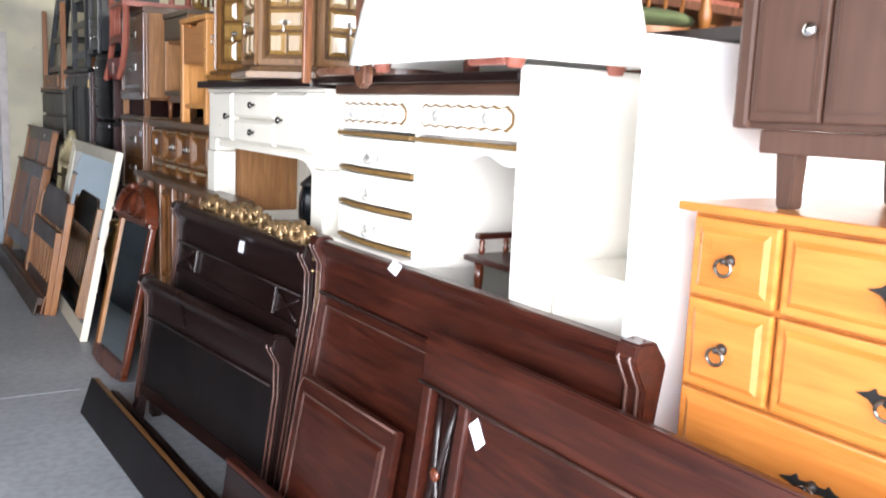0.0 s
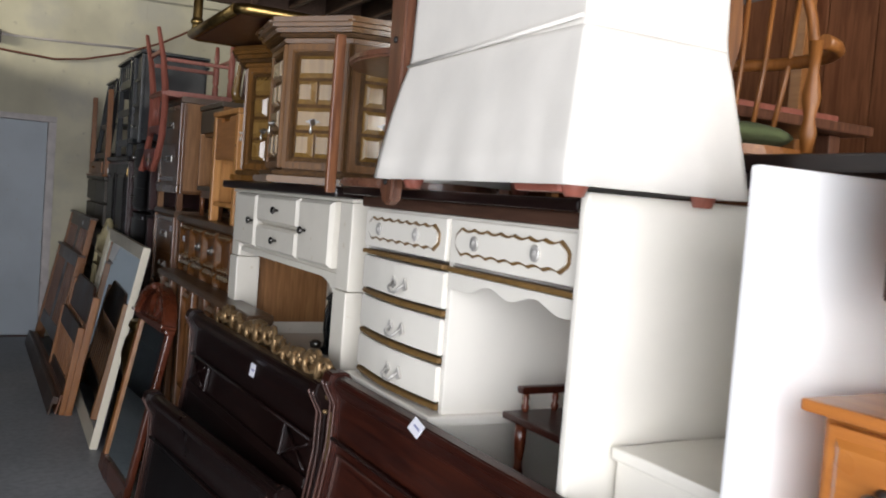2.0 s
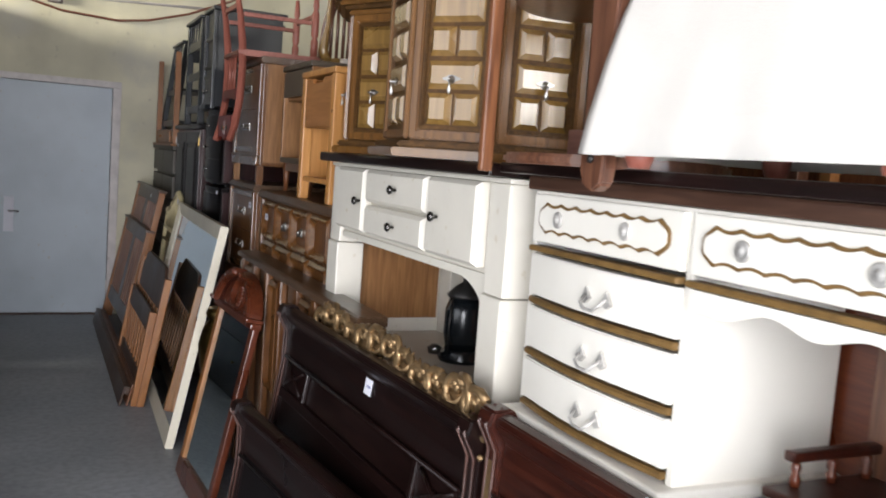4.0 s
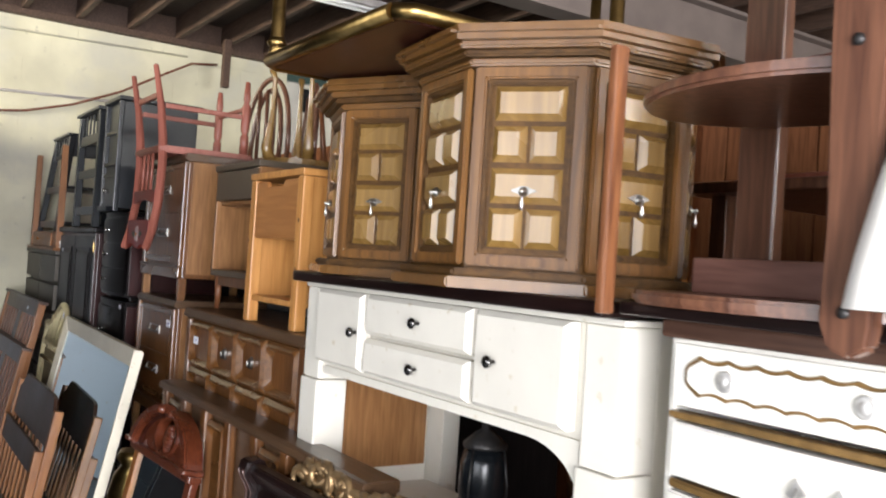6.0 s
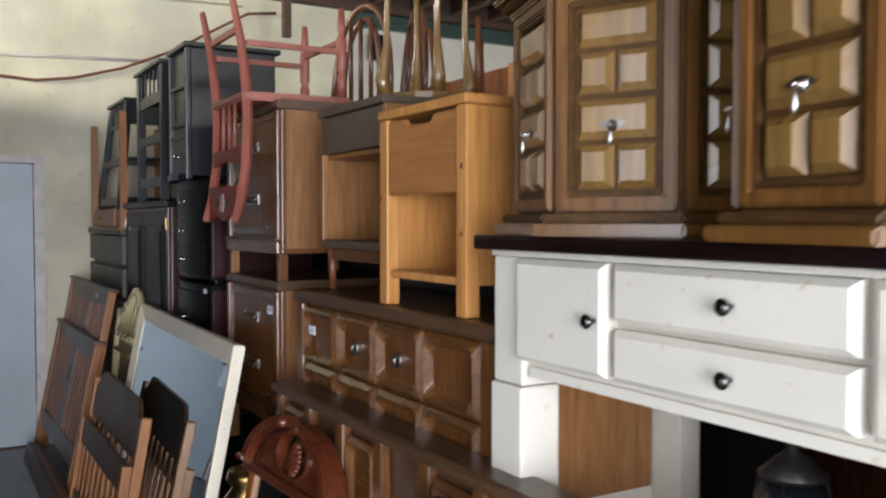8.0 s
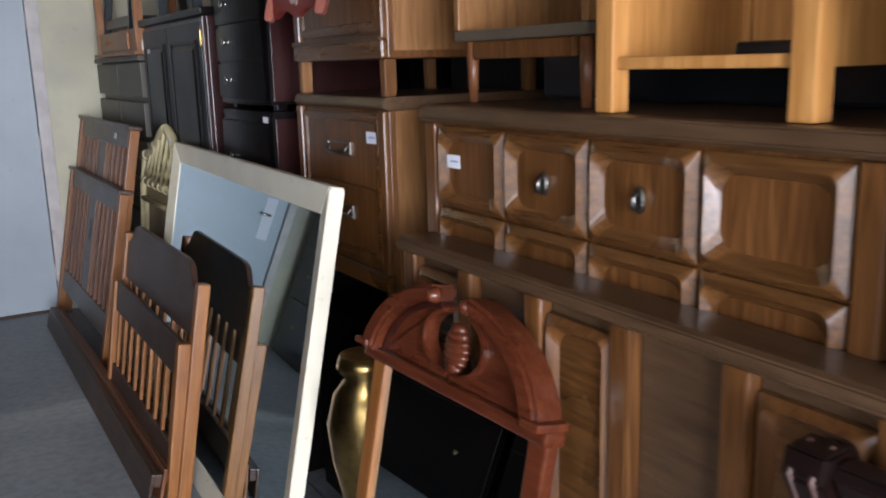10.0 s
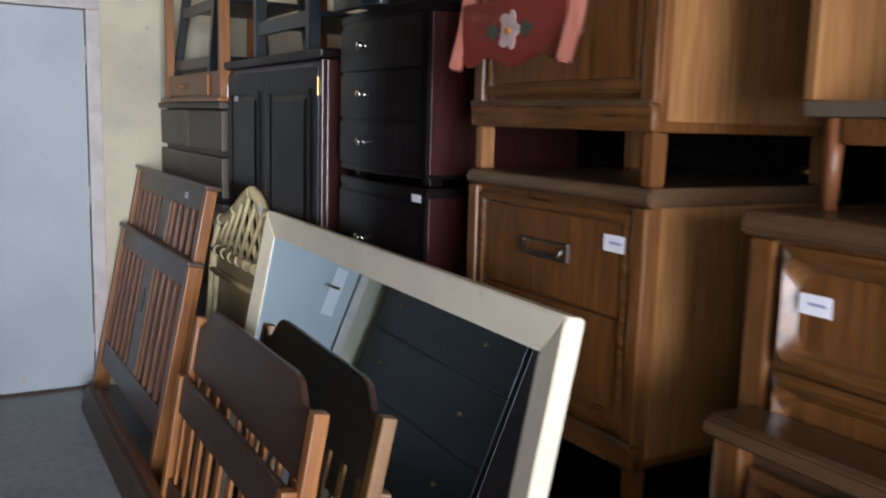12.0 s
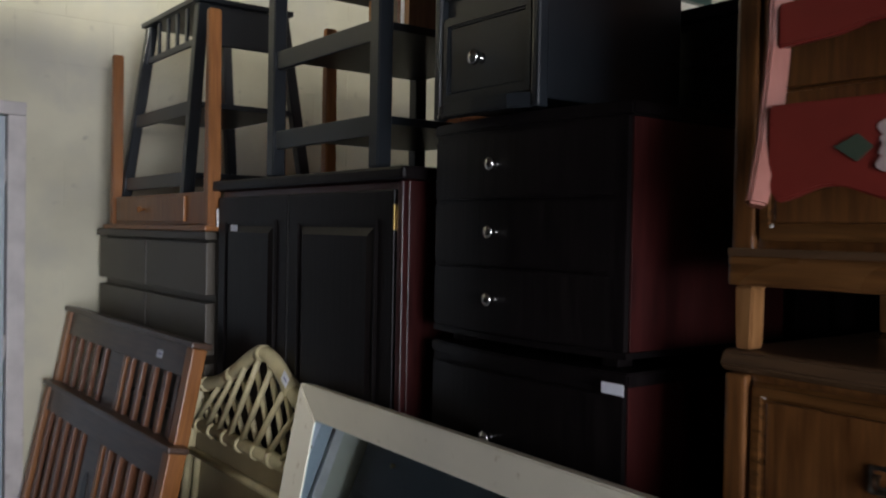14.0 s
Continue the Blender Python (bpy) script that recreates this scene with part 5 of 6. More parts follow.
def campaign_nightstand(at, w, d, h, legs, label, grp="campaign nightstands"):
    t = thing("nightstand", at, label, "nightstand", grp)
    part("body", bx(0.012, d, -w / 2 + 0.004, w / 2 - 0.004, legs, h - 0.035, 0.004), M_WALNUT, t)
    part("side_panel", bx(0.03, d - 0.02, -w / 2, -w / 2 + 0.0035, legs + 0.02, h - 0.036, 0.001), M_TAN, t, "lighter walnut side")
    part("top", prism([(-0.012, h - 0.024), (-0.004, h - 0.003), (0.004, h), (d, h), (d, h - 0.0345), (0.0, h - 0.0345)], -w / 2 - 0.008, w / 2 + 0.008, "y", 0.003), M_WALNUT_TOP, t)
    for y in (-w / 2, w / 2 - 0.036):
        part("corner_post", bx(-0.008, 0.0115, y, y + 0.036, legs + 0.0505, h - 0.036, 0.008), M_WALNUT, t)
        for x in (0.0, d - 0.045):
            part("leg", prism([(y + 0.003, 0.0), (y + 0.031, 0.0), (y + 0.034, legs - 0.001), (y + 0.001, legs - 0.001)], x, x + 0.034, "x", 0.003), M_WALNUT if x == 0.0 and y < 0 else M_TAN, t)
    part("base_moulding", bx(-0.012, 0.011, -w / 2 - 0.004, w / 2 + 0.004, legs, legs + 0.05, 0.008), M_WALNUT_H, t)
    part("base_bead", bx(-0.016, -0.0125, -w / 2, w / 2, legs + 0.046, legs + 0.058, 0.002), M_WALNUT_TOP, t)
    z0, z1 = legs + 0.085, h - 0.06
    part("field_moulding", ringframe(-0.004, 0.0115, -w / 2 + 0.04, w / 2 - 0.04, z0 - 0.015, z1 + 0.015, 0.026, 0.007), M_WALNUT_H, t)
    zm = (z0 + z1) / 2 + 0.0
    for a, b in ((z0 + 0.012, zm - 0.003), (zm + 0.003, z1 - 0.012)):
        f = part("drawer", bx(0.001, 0.0115, -w / 2 + 0.067, w / 2 - 0.067, a, b, 0.003), M_WALNUT, t)
        zc = (a + b) / 2 + 0.01
        hd = part("handle", ringframe(-0.004, 0.0009, -0.08, 0.08, zc - 0.02, zc + 0.02, 0.006, 0.002), M_PEWTER, f, "recessed campaign handle")
        part("bail", tube([(-0.004, -0.066, zc + 0.008), (-0.014, -0.06, zc - 0.008), (-0.014, 0.06, zc - 0.008), (-0.004, 0.066, zc + 0.008)], 0.004, 8), M_PEWTER, hd)
    return t


support(1.34, 5.62, 6.3, 0.70, 0.5)
NB = campaign_nightstand((1.305, 5.918, 0.70), 0.61, 0.52, 0.69, 0.16, "walnut campaign nightstand with recessed handles")
NT = campaign_nightstand((1.31, 5.918, 1.391), 0.605, 0.5, 0.66, 0.098, "walnut nightstand stacked on another, on open legs")
tag(1.302, 5.697, 1.28, 0.06, 0.032)

# rose-painted chair hanging upside down from the nightstand
def flip_chair():
    t = thing("painted_chair", (1.225, 5.91, 2.052), "rose-painted chair upside down, a flower on its crest rail", "chair")
    for y in (-0.19, 0.19):
        pts = [(-0.045, y, -0.446), (-0.02, y, -0.36), (0.0, y, -0.22), (0.005, y, -0.05), (0.0, y, 0.06), (-0.02, y, 0.22), (-0.055, y, 0.39)]
        b = bmesh.new()
        tube(pts, [0.019, 0.021, 0.021, 0.022, 0.022, 0.018, 0.014], 4, b)
        for f in b.faces:
            f.smooth = False
        bmesh.ops.bevel(b, geom=[e for e in b.edges if e.calc_face_angle(0) > 0.8], offset=0.004, segments=2, affect="EDGES")
        part("back_post", b, M_PINKWOOD, t)
    part("seat", prism([(-0.02, -0.21), (0.4, -0.235), (0.43, -0.2), (0.43, 0.2), (0.4, 0.235), (-0.02, 0.21)], 0.0, 0.032, "z", 0.008), M_PINKWOOD, t)
    for y in (-0.19, 0.19):
        part("front_leg", lathe([(0.02, 0.033), (0.02, 0.12), (0.013, 0.13), (0.02, 0.15), (0.02, 0.26), (0.012, 0.28), (0.017, 0.3), (0.011, 0.38)], (0.38, y, 0)), M_PINKWOOD, t)
        part("stretcher", bx(0.0, 0.37, y - 0.008, y + 0.008, 0.2, 0.222, 0.004), M_PINKWOOD, t)
    part("stretcher", bx(0.37, 0.386, -0.18, 0.18, 0.24, 0.262, 0.004), M_PINKWOOD, t)
    part("stretcher", bx(-0.028, -0.012, -0.18, 0.18, 0.25, 0.275, 0.004), M_PINKWOOD, t)
    crest = [(-0.18, -0.31), (0.18, -0.31), (0.18, -0.42)] + [(0.18 - 0.36 * i / 24, -0.432 + 0.011 * math.cos(4 * math.pi * i / 24 + math.pi)) for i in range(1, 24)] + [(-0.18, -0.42)]
    part("crest_rail", prism(crest, -0.036, -0.018, "x", 0.003), M_REDPAINT, t, "red crest rail painted with a flower")
    part("back_rail", prism([(-0.18, -0.17), (0.18, -0.17), (0.18, -0.23), (0.1, -0.225), (0.06, -0.215), (-0.06, -0.215), (-0.1, -0.225), (-0.18, -0.23)], -0.018, -0.002, "x", 0.003), M_REDPAINT, t)
    for y in (-0.07, 0.0, 0.07):
        part("spindle", tube([(-0.006, y, 0.0), (-0.008, y, -0.17)], 0.008, 8), M_PINKWOOD, t)
    for k in range(11):
        a = k * 2 * math.pi / 11 * 1.0 + 0.3
        r, q = (0.026, 0.0125) if k % 2 else (0.017, 0.011)
        part("painted_petal", prism([(r * math.cos(a) + q * math.cos(b) * (1 + 0.18 * math.sin(3 * b + k)), -0.374 + r * 1.1 * math.sin(a) + q * 0.9 * math.sin(b)) for b in [2 * math.pi * i / 12 for i in range(12)]], -0.0375 - 0.0002 * k, -0.0365, "x"), M_FLOWER, t)
    part("painted_eye", prism([(0.008 * math.cos(b), -0.376 + 0.007 * math.sin(b)) for b in [2 * math.pi * i / 12 for i in range(12)]], -0.0425, -0.0365, "x"), M_FLOWERC, t)
    for k in (-1, 1):
        part("painted_leaf", prism([(k * 0.035, -0.374), (k * 0.055, -0.357), (k * 0.085, -0.372), (k * 0.055, -0.392)], -0.038, -0.0365, "x"), M_FLOWERL, t)
    return t


flip_chair()

# more upturned chairs and legs behind it
def upturned(at, rz, mat, label, seat_r=0.2, cabriole=False):
    t = thing("upturned_chair", at, label, "chair", "upturned chairs", rz=rz)
    part("seat", prism([(seat_r * math.cos(a), seat_r * math.sin(a)) for a in [2 * math.pi * i / 20 for i in range(20)]], 0.0, 0.03, "z", 0.008), mat, t)
    for i in range(4):
        a = math.pi / 4 + i * math.pi / 2
        c, s = math.cos(a), math.sin(a)
        r = seat_r * 0.78
        if cabriole:
            pts = [(r * c, r * s, 0.03), (r * 1.12 * c, r * 1.12 * s, 0.08), (r * c, r * s, 0.2), (r * 0.98 * c, r * 0.98 * s, 0.36), (r * 1.08 * c, r * 1.08 * s, 0.4)]
            part("leg", tube(pts, [0.026, 0.022, 0.011, 0.009, 0.015], 10), mat, t)
        else:
            part("leg", tube([(r * c, r * s, 0.03), (r * 1.25 * c, r * 1.25 * s, 0.38)], 0.018, 8, r_end=0.01), mat, t)
    return t


upturned((1.62, 5.08, 1.982), 30, M_OAKPANEL, "upturned stool with golden cabriole legs", 0.17, True)
upturned((2.1, 5.5, 1.99), 10, M_MISSION, "upturned dark wooden chair on the stack", 0.2)
def hoop_back(at, rz, mat):
    t = thing("hoop_back_chair", at, "dark wooden chair with a hooped back on the stack", "chair", "upturned chairs", rz=rz)
    for r, s in ((0.2, 0.42), (0.13, 0.36)):
        part("hoop", tube([(0.02 * math.sin(a), r * math.cos(a), s * math.sin(a) ** 0.8 if math.sin(a) > 0 else 0) for a in [math.pi * i / 16 for i in range(17)]], 0.013, 8), mat, t)
    for y in (-0.07, 0, 0.07):
        part("spindle", tube([(0, y, 0), (0, y, 0.36)], 0.01, 8), mat, t)
    part("seat", bx(-0.03, 0.34, -0.21, 0.21, -0.03, -0.001, 0.008), mat, t)
    for x in (0.0, 0.3):
        for y in (-0.18, 0.18):
            part("leg", tube([(x, y, -0.4), (x, y, -0.03)], 0.014, 8), mat, t)
    return t


hoop_back((1.82, 6.0, 2.08 + 0.03), 12, M_STAINPINE)
hoop_back((1.98, 5.83, 2.05 + 0.03), -15, M_STAINPINE)
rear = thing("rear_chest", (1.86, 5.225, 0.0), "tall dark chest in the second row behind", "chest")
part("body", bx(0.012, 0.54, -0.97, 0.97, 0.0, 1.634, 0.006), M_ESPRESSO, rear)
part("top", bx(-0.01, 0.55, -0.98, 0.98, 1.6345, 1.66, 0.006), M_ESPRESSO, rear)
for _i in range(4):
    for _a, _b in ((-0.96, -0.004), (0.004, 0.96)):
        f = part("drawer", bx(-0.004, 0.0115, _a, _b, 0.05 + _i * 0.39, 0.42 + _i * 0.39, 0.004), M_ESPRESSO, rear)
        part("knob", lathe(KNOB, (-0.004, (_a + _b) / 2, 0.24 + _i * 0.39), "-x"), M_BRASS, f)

# potted trailing plant behind the pine nightstand
pl = thing("trailing_plant", (1.75, 4.35, 1.66), "artificial trailing plant with small green leaves", "plant")
part("basket", lathe([(0.07, 0.0), (0.09, 0.12), (0.085, 0.13)], (0.0, 0, 0)), M_WALNUT, pl)
rng = random.Random(3)
lv = bmesh.new()
for i in range(260):
    a, u = rng.random() * 6.28, rng.random()
    r = 0.05 + 0.2 * u
    p = Vector((r * math.cos(a) * 0.8, r * math.sin(a), 0.28 + 0.24 * rng.random() - 0.35 * u * u))
    d = Vector((math.cos(a), math.sin(a), -0.4 + rng.random())).normalized() * (0.018 + 0.014 * rng.random())
    s = d.cross(Vector((rng.random() - 0.5, rng.random() - 0.5, 1))).normalized() * 0.009
    lv.faces.new([lv.verts.new(q) for q in (p - d, p + s, p + d, p - s)])
part("leaves", lv, M_LEAF, pl)
st_ = bmesh.new()
for i in range(9):
    a = i * 0.7
    tube([(0, 0, 0.1), (0.06 * math.cos(a), 0.07 * math.sin(a), 0.34), (0.16 * math.cos(a), 0.2 * math.sin(a), 0.3)], 0.003, 5, st_)
part("stem", st_, M_LEAF, pl)

# ---- black bow-front chests ----
def bow(w, d, bulge, n=12):
    return [(d, -w / 2), (d, w / 2)] + [(-bulge * math.sin(math.pi * i / n), w / 2 - w * i / n) for i in range(n + 1)]


def black_chest(at, w, d, h, n, label, side):
    t = thing("black_chest", at, label, "chest of drawers", "black bow-front chests")
    part("body", prism(bow(w - 0.01, d, 0.022), 0.012, h - 0.026, "z"), M_ESPRESSO, t)
    part("side_panel", bx(0.01, d, -w / 2, -w / 2 + 0.0045, 0.012, h - 0.026, 0.001), side, t, "dark cherry red side")
    part("top", prism(bow(w + 0.012, d, 0.03), h - 0.0255, h, "z", 0.004), M_ESPRESSO, t)
    part("plinth", prism(bow(w, d, 0.026), 0.0, 0.0115, "z"), M_ESPRESSO, t)
    hh = (h - 0.05) / n
    for i in range(n):
        z = 0.018 + i * hh
        f = part("drawer", prism([(x - 0.012 if x < 0.3 else 0.002, y) for x, y in bow(w - 0.03, d, 0.024)][2:] , z, z + hh - 0.006, "z", 0.003), M_ESPRESSO, t)
        kb = lathe([(0.009, 0), (0.006, 0.006), (0.005, 0.014), (0.014, 0.02), (0.013, 0.026), (0.002, 0.029)], (-0.034, 0.03, z + hh * 0.5), "-x", 10)
        part("knob", kb, M_NICKEL, f, "bright nickel knob")
    return t


support(1.3, 6.4, 7.0, 0.744, 0.5)
black_chest((1.285, 6.69, 0.745), 0.555, 0.48, 0.58, 2, "black chest of drawers with a bowed front and nickel knobs", M_CHERRY)
black_chest((1.285, 6.69, 1.348), 0.555, 0.48, 0.448, 3, "black bow-front chest stacked on a matching one", M_CHERRY)
for x in (1.32, 1.7):
    for y in (6.46, 6.9):
        solid("stack_foot", bx(x, x + 0.04, y, y + 0.04, 1.3255, 1.3475, 0.003), M_ESPRESSO, "short black foot between stacked chests", "foot")
tag(1.262, 6.42, 1.3, 0.05, 0.02, ink=False)

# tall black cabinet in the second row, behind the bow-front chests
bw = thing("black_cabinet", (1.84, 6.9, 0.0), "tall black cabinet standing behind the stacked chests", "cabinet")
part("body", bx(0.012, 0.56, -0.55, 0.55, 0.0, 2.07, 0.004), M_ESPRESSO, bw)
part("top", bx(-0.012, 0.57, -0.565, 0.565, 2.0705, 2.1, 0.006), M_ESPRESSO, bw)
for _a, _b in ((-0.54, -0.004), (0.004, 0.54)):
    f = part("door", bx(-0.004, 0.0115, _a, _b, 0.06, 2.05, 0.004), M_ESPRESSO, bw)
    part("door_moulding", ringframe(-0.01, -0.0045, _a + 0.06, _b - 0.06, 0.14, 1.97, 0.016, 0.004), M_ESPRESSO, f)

# black nightstand on top
bn = thing("black_nightstand", (1.235, 6.745, 1.797), "black nightstand with one drawer and a crystal knob", "nightstand")
part("body", bx(0.012, 0.42, -0.145, 0.145, 0.02, 0.6, 0.004), M_BLACKBLUE, bn)
for y in (-0.16, 0.14):
    part("corner_post", bx(-0.008, 0.02, y, y + 0.02, 0.0, 0.6, 0.006), M_BLACKBLUE, bn)
part("base_rail", prism([(0.0, -0.15), (0.0, 0.15), (-0.03, 0.1), (-0.035, 0.0), (-0.03, -0.1)], 0.0, 0.028, "z", 0.003), M_BLACKBLUE, bn)
f = part("drawer", ringframe(-0.004, 0.0115, -0.138, 0.138, 0.03, 0.21, 0.022, 0.004), M_BLACKBLUE, bn)
part("drawer_field", bx(0.002, 0.0115, -0.115, 0.115, 0.053, 0.187, 0.002), M_BLACKBLUE, f)
part("knob", lathe([(0.012, 0), (0.006, 0.006), (0.005, 0.014), (0.017, 0.02), (0.014, 0.028), (0.002, 0.031)], (0.001, 0.012, 0.112), "-x", 8), M_NICKEL, f, "bright faceted knob")
f = part("drawer", ringframe(-0.004, 0.0115, -0.138, 0.138, 0.25, 0.445, 0.022, 0.004), M_BLACKBLUE, bn)
part("top", bx(-0.015, 0.44, -0.175, 0.175, 0.6005, 0.622, 0.005), M_BLACKBLUE, bn)

# ---- cherry armoire ----
ar = thing("armoire", (1.25, 7.585, 0.0), "dark cherry armoire with two panelled doors and brass hinges", "armoire")
part("body", bx(0.02, 0.56, -0.535, 0.51, 0.0, 1.68, 0.004), M_CHERRY, ar)
part("cornice", bx(-0.012, 0.58, -0.555, 0.53, 1.6805, 1.712, 0.008), M_ESPRESSO, ar)
for y0, y1 in ((0.024, 0.502), (-0.503, 0.018)):
    f = part("door", bx(0.0, 0.0195, y0, y1, 0.1, 1.66, 0.005), M_ESPRESSO, ar)
    part("door_moulding", ringframe(-0.008, -0.0005, y0 + 0.06, y1 - 0.06, 0.2, 1.59, 0.014, 0.004), M_ESPRESSO, f)
    part("door_field", raised(-0.0005, y0 + 0.08, y1 - 0.08, 0.22, 1.57, 0.009, 0.02), M_ESPRESSO, f)
    for z in (0.4, 1.595):
        part("hinge", bx(-0.004, 0.012, (y1 + 0.001 if y0 > 0 else y0 - 0.009), (y1 + 0.009 if y0 > 0 else y0 - 0.001), z - 0.03, z + 0.03, 0.002), M_BRASS if y0 < 0 else M_PEWTER, f, "small metal hinge")
part("side_post", bx(0.002, 0.0195, -0.535, -0.514, 0.0, 1.679, 0.004), M_CHERRY, ar)
tag(1.243, 7.95, 1.56, 0.05, 0.025, ink=False)

# ---- open black end tables on the armoire ----
def open_table(name, at, w, d, h, shelves, taper, label, rz=0.0, slats=False, solid_top=True):
    t = thing(name, at, label, "end table", "black end tables", rz=rz)
    k = taper
    for sx in (0, 1):
        for sy in (-1, 1):
            xa, ya = (0.0 if sx == 0 else d), sy * w / 2
            xb, yb = (k if sx == 0 else d - k), sy * (w / 2 - k)
            b = bmesh.new()
            r = 0.021
            lo = [b.verts.new((xa + i, ya + j, 0)) for i, j in ((-r, -r), (r, -r), (r, r), (-r, r))]
            hi = [b.verts.new((xb + i, yb + j, h - 0.02)) for i, j in ((-r, -r), (r, -r), (r, r), (-r, r))]
            b.faces.new(lo[::-1])
            b.faces.new(hi)
            for i in range(4):
                b.faces.new((lo[i], lo[(i + 1) % 4], hi[(i + 1) % 4], hi[i]))
            bmesh.ops.bevel(b, geom=b.edges[:], offset=0.004, segments=1, affect="EDGES")
            part("leg", b, M_BLACKBLUE, t)
    for z in shelves:
        q = k * z / h
        part("shelf", bx(q, d - q, -w / 2 + q, w / 2 - q, z, z + 0.02, 0.003), M_BLACKBLUE, t)
        part("rail", bx(q - 0.012, q + 0.006, -w / 2 + q + 0.02, w / 2 - q - 0.02, z - 0.03, z + 0.021, 0.003), M_BLACKBLUE, t)
    part("top", bx(k - 0.035, d - k + 0.035, -w / 2 + k - 0.035, w / 2 - k + 0.035, h - 0.02, h, 0.005), M_BLACKBLUE, t)
    if slats:
        q = k * (h - 0.1) / h
        part("apron", bx(q - 0.006, q + 0.006, -w / 2 + q, w / 2 - q, h - 0.17, h - 0.145, 0.003), M_BLACKBLUE, t)
        for i in range(6):
            y = -w / 2 + q + 0.03 + (w - 2 * q - 0.06) * i / 5
            part("slat", bx(q - 0.005, q + 0.005, y - 0.011, y + 0.011, h - 0.145, h - 0.0205, 0.002), M_BLACKBLUE, t)
        part("side_apron", bx(q + 0.02, d - q - 0.02, -w / 2 + q - 0.006, -w / 2 + q + 0.006, h - 0.17, h - 0.0205, 0.003), M_BLACKBLUE, t)
    return t


open_table("end_table", (1.27, 7.45, 1.713), 0.55, 0.5, 0.72, (0.108, 0.335, 0.54), 0.0, "black open end table with slatted front and shelves", 0, True)
open_table("end_table", (1.268, 8.79, 1.5695), 0.72, 0.5, 0.835, (0.17, 0.43), 0.09, "tapered black end table with a slatted apron and two shelves", 0, True)
books = thing("book_stack", (1.42, 7.43, 2.069), "row of old books on the black shelf", "books")
rng = random.Random(9)
y = -0.15
for i in range(9):
    w = 0.016 + 0.014 * rng.random()
    part("book", bx(0.0, 0.13, y, y + w - 0.001, 0.0, 0.12 + 0.06 * rng.random(), 0.002), (M_TAN, M_PAPER, M_MAHOGRED, M_TAUPE)[i % 4], books)
    y += w

# ---- honey desk upside down on the grey dresser ----
ud = thing("upturned_desk", (1.225, 8.63, 1.551), "honey oak writing table upside down, its legs in the air", "table")
part("tabletop", bx(-0.02, 0.5, -0.54, 0.56, 0.0, 0.018, 0.005), M_HONEY, ud)
part("apron", bx(0.012, 0.03, -0.47, 0.489, 0.0185, 0.13, 0.003), M_HONEY, ud)
part("apron", bx(0.44, 0.458, -0.47, 0.489, 0.0185, 0.13, 0.003), M_HONEY, ud)
f = part("drawer", bx(0.0, 0.0115, -0.3, 0.44, 0.03, 0.118, 0.005), M_HONEY, ud)
part("knob", lathe(KNOB, (0.0, 0.1, 0.075), "-x"), M_HONEY, f)
for x in (0.0, 0.43):
    for y in (-0.52, 0.49):
        part("leg", prism([(y, 0.0185), (y + 0.048, 0.0185), (y + 0.038, 0.72), (y + 0.01, 0.72)], x, x + 0.042, "x", 0.004), M_HONEY, ud)

# ---- grey-brown dresser by the end wall ----
gd = thing("grey_dresser", (1.24, 8.72, 0.0), "grey-brown laminate dresser with flat handleless drawers", "dresser")
part("body", bx(0.034, 0.5, -0.57, 0.64, 0.0, 1.522, 0.003), M_GREY, gd)
part("top", bx(-0.01, 0.5, -0.575, 0.645, 1.5225, 1.55, 0.004), M_GREY, gd)
for i in range(7):
    z = 1.525 - (i + 1) * 0.2
    for y0, y1 in ((-0.56, 0.025), (0.037, 0.63)):
        part("drawer", bx(0.0, 0.0335, y0, y1, z + 0.016, z + 0.188, 0.004), M_GREY, gd)

# ---- mission bed boards ----
def mission_board(at, tilt, rz, w, h, label):
    t = thing("mission_headboard", (0, 0, 0), label, "bed board", "mission bed boards", m=lean(at, tilt, rz))
    for y in (-w / 2, w / 2 - 0.05):
        part("post", bx(-0.012, 0.035, y, y + 0.05, 0.0, h - 0.02, 0.005), M_HONEY, t, "honey-coloured post")
    part("cap", bx(-0.022, 0.045, -w / 2 - 0.012, w / 2 + 0.012, h - 0.0195, h, 0.005), M_MISSIONDK, t)
    part("top_rail", bx(0.0, 0.022, -w / 2 + 0.0505, w / 2 - 0.0505, h - 0.115, h - 0.02, 0.003), M_MISSIONDK, t)
    part("bottom_rail", bx(0.0, 0.022, -w / 2 + 0.0505, w / 2 - 0.0505, 0.18, 0.3, 0.003), M_MISSIONDK, t)
    z0, z1 = 0.3005, h - 0.1155
    inner = w - 0.1
    part("wide_slat", bx(0.002, 0.02, -0.075, 0.075, z0, z1, 0.003), M_MISSIONDK, t, "wide centre splat")
    part("splat_edge", bx(0.003, 0.019, -0.098, -0.0755, z0, z1, 0.002), M_HONEY, t)
    zc = z0 + (z1 - z0) * 0.66
    part("oval_inlay", prism([(0.026 * math.cos(a), zc + 0.06 * math.sin(a)) for a in [2 * math.pi * i / 20 for i in range(20)]], -0.001, 0.0018, "x"), M_IRON, t, "dark oval inset")
    for side in (-1, 1):
        for i in range(5):
            y = side * (0.15 + (inner / 2 - 0.2) * i / 4)
            part("slat", bx(0.002, 0.02, y - 0.016, y + 0.016, z0, z1, 0.003), M_MISSION, t)
    return t


mission_board((0.90, 8.67, 0.0), 11.0, 0.5, 1.4, 1.235, "mission oak headboard with grouped slats, leaning")
mission_board((0.86, 8.625, 0.0), 11.5, 1.0, 1.39, 0.93, "mission oak footboard with grouped slats, leaning")
tag(1.1, 8.2, 1.17, 0.05, 0.025, m=lean((1.088, 8.15, 1.16), 11, 0.5))

